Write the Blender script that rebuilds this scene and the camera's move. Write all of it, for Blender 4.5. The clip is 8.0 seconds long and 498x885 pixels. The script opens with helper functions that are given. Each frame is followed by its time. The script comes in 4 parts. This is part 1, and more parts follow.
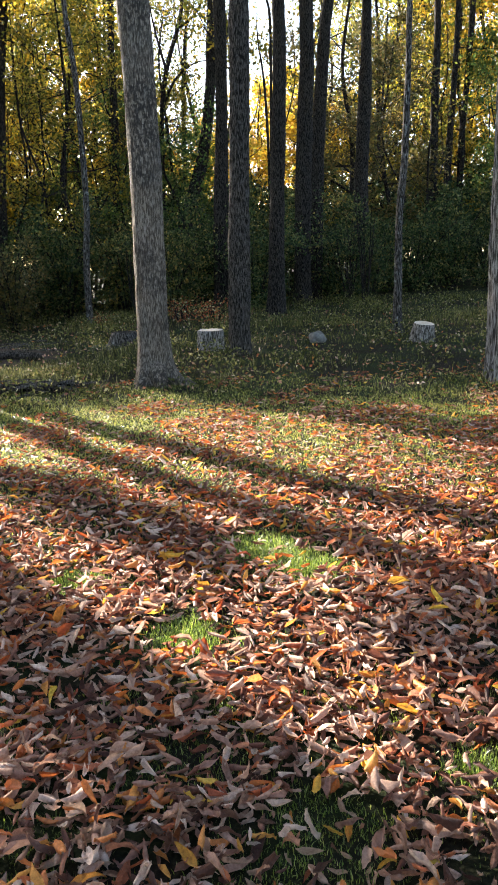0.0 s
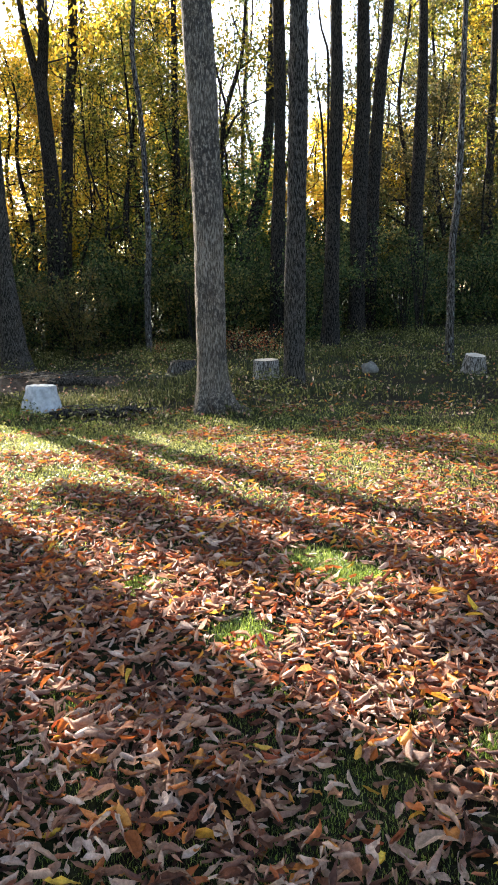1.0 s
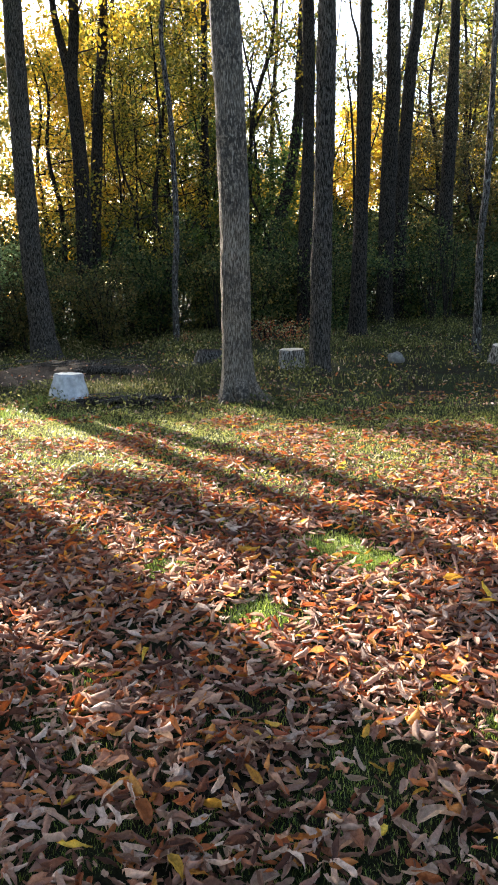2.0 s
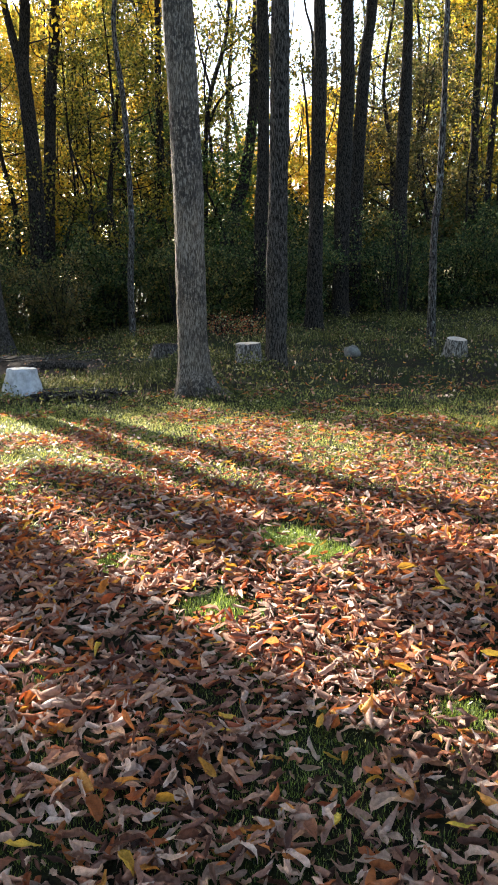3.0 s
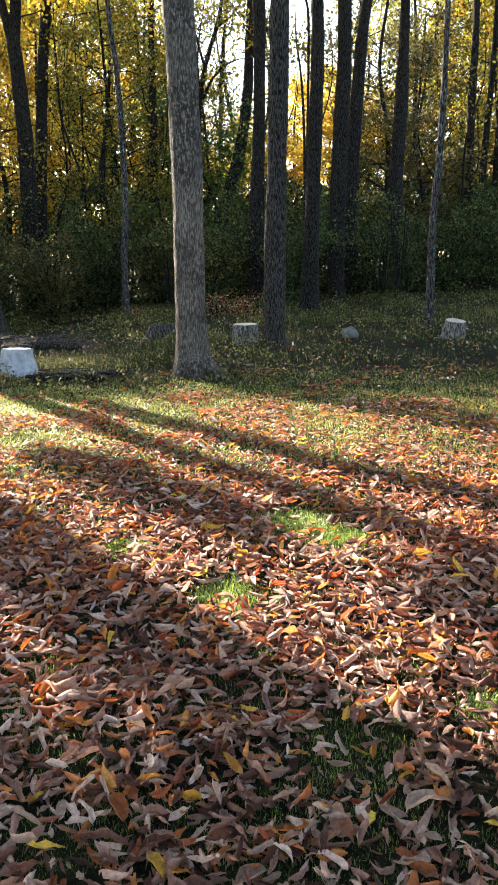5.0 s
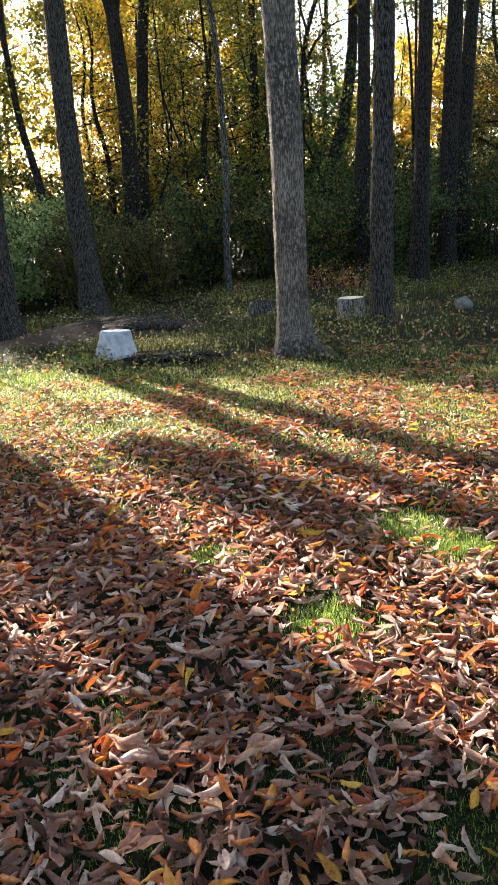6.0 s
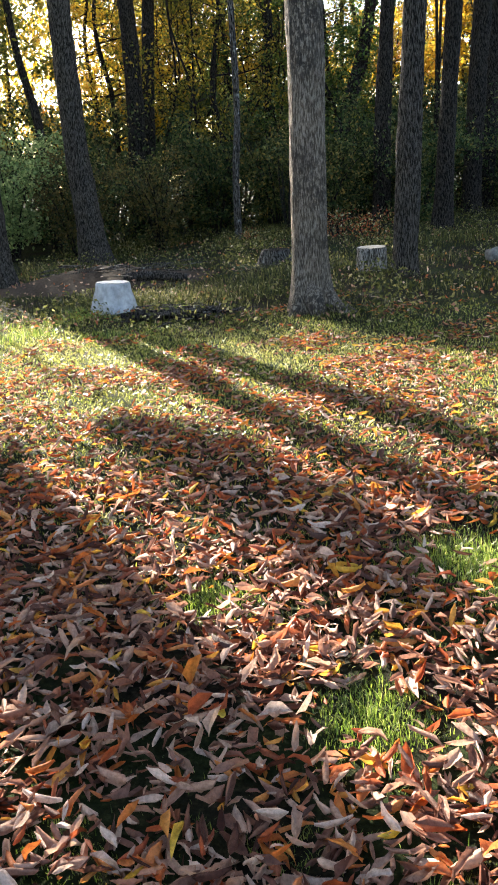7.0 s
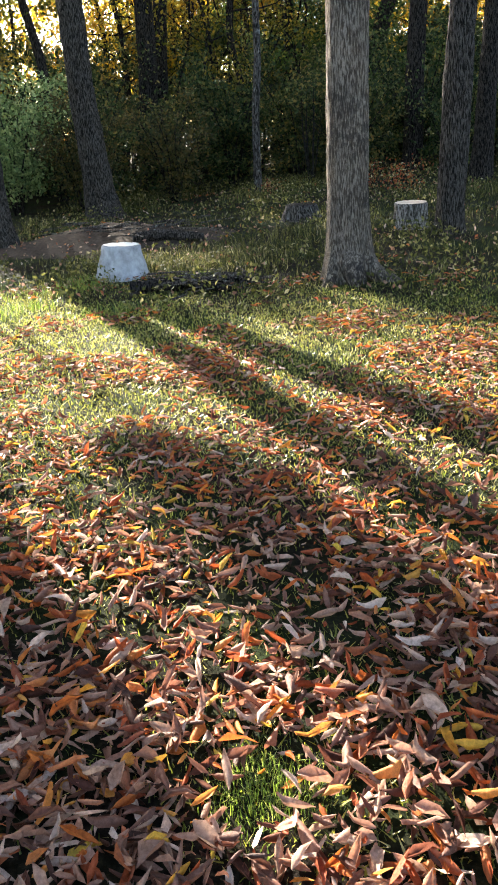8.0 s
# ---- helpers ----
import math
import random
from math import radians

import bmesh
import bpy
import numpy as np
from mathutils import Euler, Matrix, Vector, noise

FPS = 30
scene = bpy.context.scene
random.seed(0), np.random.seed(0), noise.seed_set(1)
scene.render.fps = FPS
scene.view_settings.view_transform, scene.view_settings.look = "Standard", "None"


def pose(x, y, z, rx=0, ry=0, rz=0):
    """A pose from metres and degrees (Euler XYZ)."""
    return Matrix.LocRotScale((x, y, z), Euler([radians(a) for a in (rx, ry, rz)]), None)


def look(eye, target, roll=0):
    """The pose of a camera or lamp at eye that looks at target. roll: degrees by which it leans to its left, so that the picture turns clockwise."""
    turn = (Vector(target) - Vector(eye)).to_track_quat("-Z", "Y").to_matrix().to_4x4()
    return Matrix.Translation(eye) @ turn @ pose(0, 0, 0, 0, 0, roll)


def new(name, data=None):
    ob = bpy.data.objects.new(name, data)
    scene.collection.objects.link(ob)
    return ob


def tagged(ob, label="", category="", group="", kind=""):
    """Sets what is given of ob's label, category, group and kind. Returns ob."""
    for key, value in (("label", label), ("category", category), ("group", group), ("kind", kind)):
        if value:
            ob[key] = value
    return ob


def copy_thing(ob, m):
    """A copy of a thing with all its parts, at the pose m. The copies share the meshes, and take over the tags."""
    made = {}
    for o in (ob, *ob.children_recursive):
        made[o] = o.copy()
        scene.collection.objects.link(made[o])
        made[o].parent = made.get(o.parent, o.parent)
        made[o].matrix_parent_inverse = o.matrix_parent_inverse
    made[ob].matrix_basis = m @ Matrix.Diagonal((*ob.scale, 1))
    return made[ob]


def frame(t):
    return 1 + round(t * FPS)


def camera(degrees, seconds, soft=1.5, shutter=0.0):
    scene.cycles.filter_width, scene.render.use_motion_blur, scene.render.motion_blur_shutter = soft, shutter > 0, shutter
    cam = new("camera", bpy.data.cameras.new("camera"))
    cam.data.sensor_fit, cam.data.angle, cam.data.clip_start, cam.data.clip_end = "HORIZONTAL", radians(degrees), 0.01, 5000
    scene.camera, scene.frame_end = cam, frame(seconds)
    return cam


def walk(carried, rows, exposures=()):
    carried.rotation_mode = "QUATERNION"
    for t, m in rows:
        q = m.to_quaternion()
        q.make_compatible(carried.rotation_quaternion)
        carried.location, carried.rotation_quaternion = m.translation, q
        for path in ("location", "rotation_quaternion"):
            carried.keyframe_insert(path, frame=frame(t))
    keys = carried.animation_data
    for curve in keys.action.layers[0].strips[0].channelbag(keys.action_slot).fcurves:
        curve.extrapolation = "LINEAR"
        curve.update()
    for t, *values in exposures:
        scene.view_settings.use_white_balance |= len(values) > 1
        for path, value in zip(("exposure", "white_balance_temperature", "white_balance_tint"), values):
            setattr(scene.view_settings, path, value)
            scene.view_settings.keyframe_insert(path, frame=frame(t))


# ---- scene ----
cam = camera(33.4, 8.0, 1.8)
METRES, EYE, TILT, LEAN, TURN = 3.44, 1.5, 0.0, 0.0, 0.0
PATH = [
    (0, (-0.007, -0.039, 1.485), (-0.016, 1.916, 1.066), -1.7),
    (0.5, (0.08, -0.286, 1.519), (-0.029, 1.675, 1.142), -2.7),
    (1, (-0.016, -0.453, 1.521), (-0.149, 1.513, 1.174), -1.4),
    (1.2, (-0.013, -0.491, 1.523), (-0.182, 1.471, 1.17), -1.0),
    (2.3, (0.051, -0.514, 1.5), (-0.15, 1.441, 1.131), -1.3),
    (2.5, (0.052, -0.502, 1.493), (-0.13, 1.455, 1.123), -1.3),
    (3, (0.063, -0.485, 1.484), (-0.039, 1.476, 1.103), -1.3),
    (3.5, (0.068, -0.474, 1.483), (0.037, 1.487, 1.092), -0.9),
    (4, (0.066, -0.464, 1.483), (0.063, 1.496, 1.084), -0.6),
    (4.5, (0.023, -0.451, 1.483), (0.011, 1.508, 1.082), -0.1),
    (5, (-0.052, -0.384, 1.473), (-0.131, 1.569, 1.048), -1.0),
    (5.2, (-0.044, -0.303, 1.448), (-0.187, 1.644, 1.013), -2.0),
    (6.3, (-0.048, 0.434, 1.469), (-0.415, 2.331, 0.953), -3.2),
    (6.5, (-0.122, 0.647, 1.502), (-0.469, 2.537, 0.948), -2.4),
    (7, (-0.236, 1.13, 1.447), (-0.592, 3.005, 0.848), -2.9),
    (7.5, (-0.404, 1.729, 1.427), (-0.788, 3.581, 0.777), -3.1),
    (8, (-0.574, 2.261, 1.462), (-0.959, 4.092, 0.754), -3.1),
]
walk(cam, [(t, look(eye, target, roll)) for t, eye, target, roll in PATH], [(t, stops, 6650, 8) for t, stops in ((0.0, 2.95), (0.5, 2.86), (1.2, 3.02), (2.3, 2.8), (4.5, 2.86), (5.2, 3.05), (6.3, 2.88), (7.0, 3.0), (7.5, 3.14), (8.0, 3.12))])

# ---- light ----
SUN_AZ, SUN_EL = 39.5, 24.0          # degrees left of +y, degrees above the horizon
SD = Vector((-math.sin(radians(SUN_AZ)) * math.cos(radians(SUN_EL)), math.cos(radians(SUN_AZ)) * math.cos(radians(SUN_EL)), math.sin(radians(SUN_EL))))
world = bpy.data.worlds.new("sky")
scene.world = world
world.use_nodes = True
wn = world.node_tree
sky = wn.nodes.new("ShaderNodeTexSky")
sky.sky_type, sky.sun_disc = "NISHITA", False
sky.sun_elevation, sky.sun_rotation = radians(SUN_EL), radians(360 - SUN_AZ)
sky.air_density, sky.dust_density = 1.0, 1.6
bg = wn.nodes["Background"]
bg.inputs["Strength"].default_value = 0.088
wn.links.new(sky.outputs[0], bg.inputs["Color"])
lamp = bpy.data.lights.new("sun", "SUN")
lamp.energy, lamp.angle, lamp.color = 5.0, radians(0.45), (1.0, 0.93, 0.82)
sun = new("sun", lamp)
sun.matrix_world = look(SD * 60, (0, 0, 0))


# ---- materials ----
def nodes_of(name, rough=0.8):
    m = bpy.data.materials.new(name)
    m.use_nodes = True
    nt = m.node_tree
    b = nt.nodes["Principled BSDF"]
    b.inputs["Roughness"].default_value = rough
    b.inputs["Specular IOR Level"].default_value = 0.06
    return m, nt, b


def node(nt, kind, **inputs):
    n = nt.nodes.new(kind)
    for key, value in inputs.items():
        n.inputs[key.replace("_", " ")].default_value = value
    return n


def ramp(nt, source, stops, constant=False):
    r = nt.nodes.new("ShaderNodeValToRGB")
    e = r.color_ramp.elements
    while len(e) < len(stops):
        e.new(0.5)
    for k, (pos, col) in enumerate(stops):
        e[k].position, e[k].color = pos, (*col, 1)
    if constant:
        r.color_ramp.interpolation = "CONSTANT"
    nt.links.new(source, r.inputs[0])
    return r.outputs[0]


def mixed(nt, mode, fac, a, b):
    m = nt.nodes.new("ShaderNodeMix")
    m.data_type, m.blend_type = "RGBA", mode
    for sock, val in ((m.inputs["Factor"], fac), (m.inputs[6], a), (m.inputs[7], b)):
        if hasattr(val, "links"):
            nt.links.new(val, sock)
        else:
            sock.default_value = val if not isinstance(val, tuple) else (*val, 1)
    return m.outputs[2]


def coords(nt, scale, kind="Object"):
    tc = nt.nodes.new("ShaderNodeTexCoord")
    mp = nt.nodes.new("ShaderNodeMapping")
    mp.inputs["Scale"].default_value = scale
    nt.links.new(tc.outputs[kind], mp.inputs["Vector"])
    return mp.outputs[0]


def noise_tex(nt, vec, scale, detail=4.0, rough=0.6):
    n = node(nt, "ShaderNodeTexNoise", Scale=scale, Detail=detail, Roughness=rough)
    nt.links.new(vec, n.inputs["Vector"])
    return n.outputs["Fac"]


def bump(nt, b, height, strength=0.5, distance=0.02):
    bp = node(nt, "ShaderNodeBump", Strength=strength, Distance=distance)
    nt.links.new(height, bp.inputs["Height"])
    nt.links.new(bp.outputs[0], b.inputs["Normal"])


def bark(name, dark, mid, pale, fine=24, lichen=None, blotch=0.0, long=0.17):
    """Furrowed bark: long upright ridges, blotches and a little lichen."""
    m, nt, b = nodes_of(name, 0.9)
    v = coords(nt, (fine, fine, fine * long))
    f = noise_tex(nt, v, 1.6, 5, 0.6)
    ridge = noise_tex(nt, coords(nt, (fine * 2.6, fine * 2.6, fine * 0.9)), 1.5, 3, 0.7)
    col = ramp(nt, f, [(0.44, dark), (0.5, mid), (0.56, pale)])
    col = mixed(nt, "MULTIPLY", 0.8, col, ramp(nt, ridge, [(0.35, (0.55, 0.54, 0.53)), (0.62, (1.2, 1.2, 1.2))]))
    big = noise_tex(nt, coords(nt, (1.6, 1.6, 1.1)), 1.5, 3)
    col = mixed(nt, "MULTIPLY", 0.6, col, ramp(nt, big, [(0.3, (0.6, 0.6, 0.62)), (0.7, (1.15, 1.1, 1.05))]))
    if blotch:
        spots = noise_tex(nt, coords(nt, (15, 15, 11)), 1.5, 6, 0.72)
        band = noise_tex(nt, coords(nt, (0.6, 0.6, 0.7)), 1.0, 2)
        both = mixed(nt, "MULTIPLY", 1.0, ramp(nt, spots, [(0.45, (0, 0, 0)), (0.53, (1, 1, 1))]), ramp(nt, band, [(0.43, (0.04, 0.04, 0.04)), (0.53, (blotch,) * 3)]))
        col = mixed(nt, "MIX", both, col, (0.028, 0.024, 0.022))
    if lichen:
        l = noise_tex(nt, coords(nt, (7, 7, 3)), 2.0, 6, 0.7)
        col = mixed(nt, "MIX", ramp(nt, l, [(0.58, (0, 0, 0)), (0.68, (0.8, 0.8, 0.8))]), col, lichen)
    nt.links.new(col, b.inputs["Base Color"])
    bump(nt, b, f, 0.9, 0.03)
    return m


def foliage(name, stops, through_share=0.5, objects=False, hue=0.5, gloss=0.06, rough=0.55, relief=0.0):
    """Thin leaves that let light through; each leaf has its own tint."""
    m, nt, b = nodes_of(name, rough)
    out = nt.nodes["Material Output"]
    if objects:
        rnd = nt.nodes.new("ShaderNodeObjectInfo").outputs["Random"]
    else:
        rnd = nt.nodes.new("ShaderNodeNewGeometry").outputs["Random Per Island"]
    col = ramp(nt, rnd, stops)
    if not objects:
        oi = nt.nodes.new("ShaderNodeObjectInfo")
        shade = ramp(nt, oi.outputs["Random"], [(0.0, (0.75, 0.85, 0.8)), (0.5, (1, 1, 1)), (1.0, (1.2, 1.0, 0.8))])
        col = mixed(nt, "MULTIPLY", hue, col, shade)
    vein = noise_tex(nt, coords(nt, (1, 1, 1)), 6 if objects else 75, 5, 0.7)
    col = mixed(nt, "MULTIPLY", 0.75, col, ramp(nt, vein, [(0.32, (0.45, 0.42, 0.4)), (0.62, (1.2, 1.2, 1.2))]))
    nt.links.new(col, b.inputs["Base Color"])
    b.inputs["Specular IOR Level"].default_value = gloss * 2
    if relief:
        bump(nt, b, vein, relief, 0.06 if objects else 0.005)
    tr = nt.nodes.new("ShaderNodeBsdfTranslucent")
    nt.links.new(col, tr.inputs["Color"])
    mx = nt.nodes.new("ShaderNodeMixShader")
    mx.inputs[0].default_value = through_share
    nt.links.new(b.outputs[0], mx.inputs[1])
    nt.links.new(tr.outputs[0], mx.inputs[2])
    nt.links.new(mx.outputs[0], out.inputs["Surface"])
    return m


BARK_PALE = bark("grey_bark", (0.07, 0.055, 0.043), (0.155, 0.128, 0.104), (0.28, 0.24, 0.2), 66, blotch=0.85, long=0.12)
# near black: tuned to the trunks' look in the wood's deep shade
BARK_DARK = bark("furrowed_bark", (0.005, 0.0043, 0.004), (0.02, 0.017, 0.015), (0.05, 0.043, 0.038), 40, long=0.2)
BARK_LICHEN = bark("lichened_bark", (0.016, 0.014, 0.0125), (0.05, 0.044, 0.04), (0.125, 0.114, 0.106), 40, lichen=(0.3, 0.31, 0.29))
BARK_SILVER = bark("silvery_furrowed_bark", (0.035, 0.03, 0.027), (0.11, 0.1, 0.092), (0.28, 0.262, 0.25), 46, long=0.07)
BARK_PLATED = bark("plated_dark_bark", (0.01, 0.0085, 0.0075), (0.035, 0.03, 0.026), (0.105, 0.093, 0.084), 56, long=0.14)
GOLD = foliage("gold_leaves", [(0.0, (0.3, 0.17, 0.02)), (0.3, (0.5, 0.3, 0.025)), (0.65, (0.62, 0.43, 0.04)), (1.0, (0.36, 0.34, 0.06))], 0.66)
OLIVE = foliage("olive_leaves", [(0.0, (0.05, 0.07, 0.018)), (0.35, (0.13, 0.14, 0.025)), (0.7, (0.25, 0.22, 0.035)), (1.0, (0.42, 0.28, 0.04))], 0.6)
GREEN = foliage("green_leaves", [(0.0, (0.035, 0.07, 0.02)), (0.5, (0.07, 0.12, 0.03)), (0.85, (0.14, 0.19, 0.04)), (1.0, (0.3, 0.27, 0.05))], 0.45)
ORANGE = foliage("orange_leaves", [(0.0, (0.36, 0.12, 0.02)), (0.5, (0.5, 0.23, 0.03)), (1.0, (0.6, 0.36, 0.05))], 0.55)
SHRUB = foliage("shrub_leaves", [(0.0, (0.015, 0.027, 0.011)), (0.45, (0.05, 0.08, 0.029)), (0.8, (0.14, 0.165, 0.06)), (0.93, (0.22, 0.19, 0.06)), (1.0, (0.34, 0.25, 0.08))], 0.45, hue=0.9)
# light green, brightened further to stand for sun on the shrub
SUNLIT_PALE_GREEN = foliage("pale_green_leaves", [(0.0, (0.1, 0.16, 0.06)), (0.5, (0.22, 0.31, 0.12)), (1.0, (0.42, 0.48, 0.2))], 0.45)
RUST = foliage("rust_leaves", [(0.0, (0.3, 0.06, 0.03)), (0.5, (0.42, 0.14, 0.06)), (0.75, (0.3, 0.28, 0.1)), (1.0, (0.55, 0.5, 0.34))], 0.4)
TAN = foliage("tan_shrub_leaves", [(0.0, (0.04, 0.05, 0.02)), (0.5, (0.09, 0.085, 0.03)), (1.0, (0.2, 0.14, 0.045))], 0.45)
FALLEN = [(0.0, (0.07, 0.03, 0.02)), (0.14, (0.19, 0.08, 0.052)), (0.34, (0.37, 0.19, 0.128)), (0.56, (0.5, 0.31, 0.215)), (0.76, (0.66, 0.48, 0.38)), (0.8, (0.46, 0.23, 0.14)),
          (0.88, (0.4, 0.11, 0.046)), (0.95, (0.58, 0.2, 0.055)), (0.993, (0.62, 0.29, 0.05)), (1.0, (0.74, 0.48, 0.07))]
# redder leaf mix, also standing for warm sunlight farther down the lawn
FALLEN_RED = [(0.0, (0.055, 0.02, 0.014)), (0.2, (0.15, 0.052, 0.032)), (0.36, (0.28, 0.125, 0.08)), (0.5, (0.46, 0.29, 0.21)), (0.56, (0.3, 0.08, 0.04)), (0.74, (0.42, 0.09, 0.026)),
              (0.9, (0.54, 0.165, 0.034)), (0.96, (0.62, 0.3, 0.042)), (1.0, (0.74, 0.5, 0.07))]
LITTER_RED = foliage("fallen_red_leaves", FALLEN_RED, 0.42, hue=0.0, gloss=0.09, rough=0.55, relief=0.8)
LITTER = foliage("fallen_leaves", FALLEN, 0.34, hue=0.0, gloss=0.12, rough=0.5, relief=0.9)
LITTER_ONE = foliage("fallen_leaf", FALLEN, 0.34, objects=True, gloss=0.12, rough=0.5, relief=0.9)
YELLOW_ONE = foliage("yellow_leaf", [(0.0, (0.66, 0.42, 0.05)), (1.0, (0.8, 0.56, 0.08))], 0.4, objects=True, gloss=0.1)
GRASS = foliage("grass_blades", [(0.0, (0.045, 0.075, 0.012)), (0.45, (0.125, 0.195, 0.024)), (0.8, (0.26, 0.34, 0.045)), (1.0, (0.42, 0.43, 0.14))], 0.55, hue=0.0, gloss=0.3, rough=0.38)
# paler, yellower copy of the grass, with sunlight in its colour
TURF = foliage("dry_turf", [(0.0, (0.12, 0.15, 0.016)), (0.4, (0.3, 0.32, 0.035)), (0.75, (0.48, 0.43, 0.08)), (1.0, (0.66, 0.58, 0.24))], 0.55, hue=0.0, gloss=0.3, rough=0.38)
# palest tints stand for sun flecks, darkest for shaded gaps
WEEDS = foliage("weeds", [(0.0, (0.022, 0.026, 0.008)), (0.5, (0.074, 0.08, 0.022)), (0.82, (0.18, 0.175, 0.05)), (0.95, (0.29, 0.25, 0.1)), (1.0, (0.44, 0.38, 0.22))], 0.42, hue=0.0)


def earth():
    m, nt, b = nodes_of("turf_and_soil", 0.95)
    v = coords(nt, (1, 1, 1))
    fine, wide = noise_tex(nt, v, 45, 6, 0.7), noise_tex(nt, v, 1.3, 4)
    # near black, standing for the shade in gaps between leaves and grass
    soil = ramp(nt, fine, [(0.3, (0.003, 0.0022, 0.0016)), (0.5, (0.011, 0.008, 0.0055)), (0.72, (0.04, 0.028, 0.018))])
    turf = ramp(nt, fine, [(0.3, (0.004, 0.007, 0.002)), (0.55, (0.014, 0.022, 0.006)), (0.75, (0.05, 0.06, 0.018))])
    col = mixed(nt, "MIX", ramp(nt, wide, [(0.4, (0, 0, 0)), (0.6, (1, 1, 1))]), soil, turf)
    nt.links.new(col, b.inputs["Base Color"])
    bump(nt, b, fine, 0.8, 0.03)
    return m


def plain(name, lo, hi, scale, rough=0.85, strength=0.4):
    m, nt, b = nodes_of(name, rough)
    f = noise_tex(nt, coords(nt, (1, 1, 1)), scale, 6, 0.65)
    g = noise_tex(nt, coords(nt, (1, 1, 1)), scale * 0.2, 3)
    col = ramp(nt, f, [(0.3, lo), (0.7, hi)])
    col = mixed(nt, "MULTIPLY", 0.6, col, ramp(nt, g, [(0.35, (0.7, 0.7, 0.7)), (0.65, (1.1, 1.1, 1.1))]))
    nt.links.new(col, b.inputs["Base Color"])
    bump(nt, b, f, strength, 0.01)
    return m


EARTH = earth()
STUMP_PALE = plain("weathered_pale_wood", (0.24, 0.235, 0.242), (0.52, 0.515, 0.525), 11, 0.75)
STUMP_GREY = bark("weathered_stump_wood", (0.05, 0.044, 0.038), (0.17, 0.152, 0.136), (0.34, 0.315, 0.29), 46)
STUMP_TOP_PALE = plain("pale_cut_wood", (0.6, 0.56, 0.5), (0.8, 0.77, 0.72), 22, 0.8)
CUT_WOOD = plain("cut_wood", (0.34, 0.28, 0.22), (0.6, 0.53, 0.45), 24)
STONE = plain("grey_stone", (0.07, 0.066, 0.06), (0.2, 0.19, 0.175), 18, 0.9, 0.7)
SOIL = plain("dug_soil", (0.014, 0.01, 0.008), (0.085, 0.062, 0.047), 25, 0.95, 0.9)


# ---- mesh helpers ----
def mesh_of(name, verts, faces, material, smooth=True):
    me = bpy.data.meshes.new(name)
    me.from_pydata([tuple(v) for v in verts], [], [tuple(f) for f in faces])
    me.materials.append(material)
    if smooth:
        me.polygons.foreach_set("use_smooth", [True] * len(me.polygons))
    me.update()
    return me


def quads_mesh(name, verts, faces, material, smooth=False):
    """A large mesh of quads from arrays."""
    me = bpy.data.meshes.new(name)
    n, f = len(verts), len(faces)
    me.vertices.add(n)
    me.vertices.foreach_set("co", np.asarray(verts, np.float32).ravel())
    me.loops.add(4 * f)
    me.loops.foreach_set("vertex_index", np.asarray(faces, np.int32).ravel())
    me.polygons.add(f)
    me.polygons.foreach_set("loop_start", np.arange(0, 4 * f, 4, dtype=np.int32))
    me.polygons.foreach_set("loop_total", np.full(f, 4, np.int32))
    if smooth:
        me.polygons.foreach_set("use_smooth", np.ones(f, bool))
    me.materials.append(material)
    me.update(calc_edges=True)
    me.validate()
    return me


def part(name, me, parent, label=""):
    ob = new(name, me)
    ob.parent = parent
    if label:
        tagged(ob, label)
    return ob


def smooth_step(a, b, x):
    t = np.clip((x - a) / (b - a), 0, 1)
    return t * t * (3 - 2 * t)


def ground_z(x, y):
    """Height of the ground: flat lawn, a gentle rise to the wood, a dip beside the pale stump."""
    x, y = np.asarray(x, float), np.asarray(y, float)
    f = smooth_step(-7, -1, x)
    d = np.clip(y - 9, 0, 22)
    z = 0.03 * d * f + (1 - f) * (-0.08 * smooth_step(8, 10.5, y) + 0.012 * np.clip(d - 3, 0, None))
    mound = 0.24 * np.exp(-(((x + 4.9) / 1.3) ** 2 + ((y - 13.7) / 0.9) ** 2))
    return z + mound + 0.012 * np.sin(x * 2.1 + 0.6 * y) * np.sin(y * 1.7) * smooth_step(8, 12, y)


def curve_points(pts, n):
    """Points on a smooth line through pts (rows of numbers), n rows."""
    p = np.asarray(pts, float)
    q = np.vstack([2 * p[0] - p[1], p, 2 * p[-1] - p[-2]])
    length = np.concatenate([[0], np.cumsum(np.linalg.norm(np.diff(p[:, :3], axis=0), axis=1))])
    out = []
    for s in np.linspace(0, length[-1], n):
        k = min(int(np.searchsorted(length, s, "right")) - 1, len(p) - 2)
        t = (s - length[k]) / max(length[k + 1] - length[k], 1e-6)
        a, b, c, d = q[k], q[k + 1], q[k + 2], q[k + 3]
        out.append(0.5 * (2 * b + (c - a) * t + (2 * a - 5 * b + 4 * c - d) * t * t + (3 * b - a - 3 * c + d) * t ** 3))
    return np.array(out)


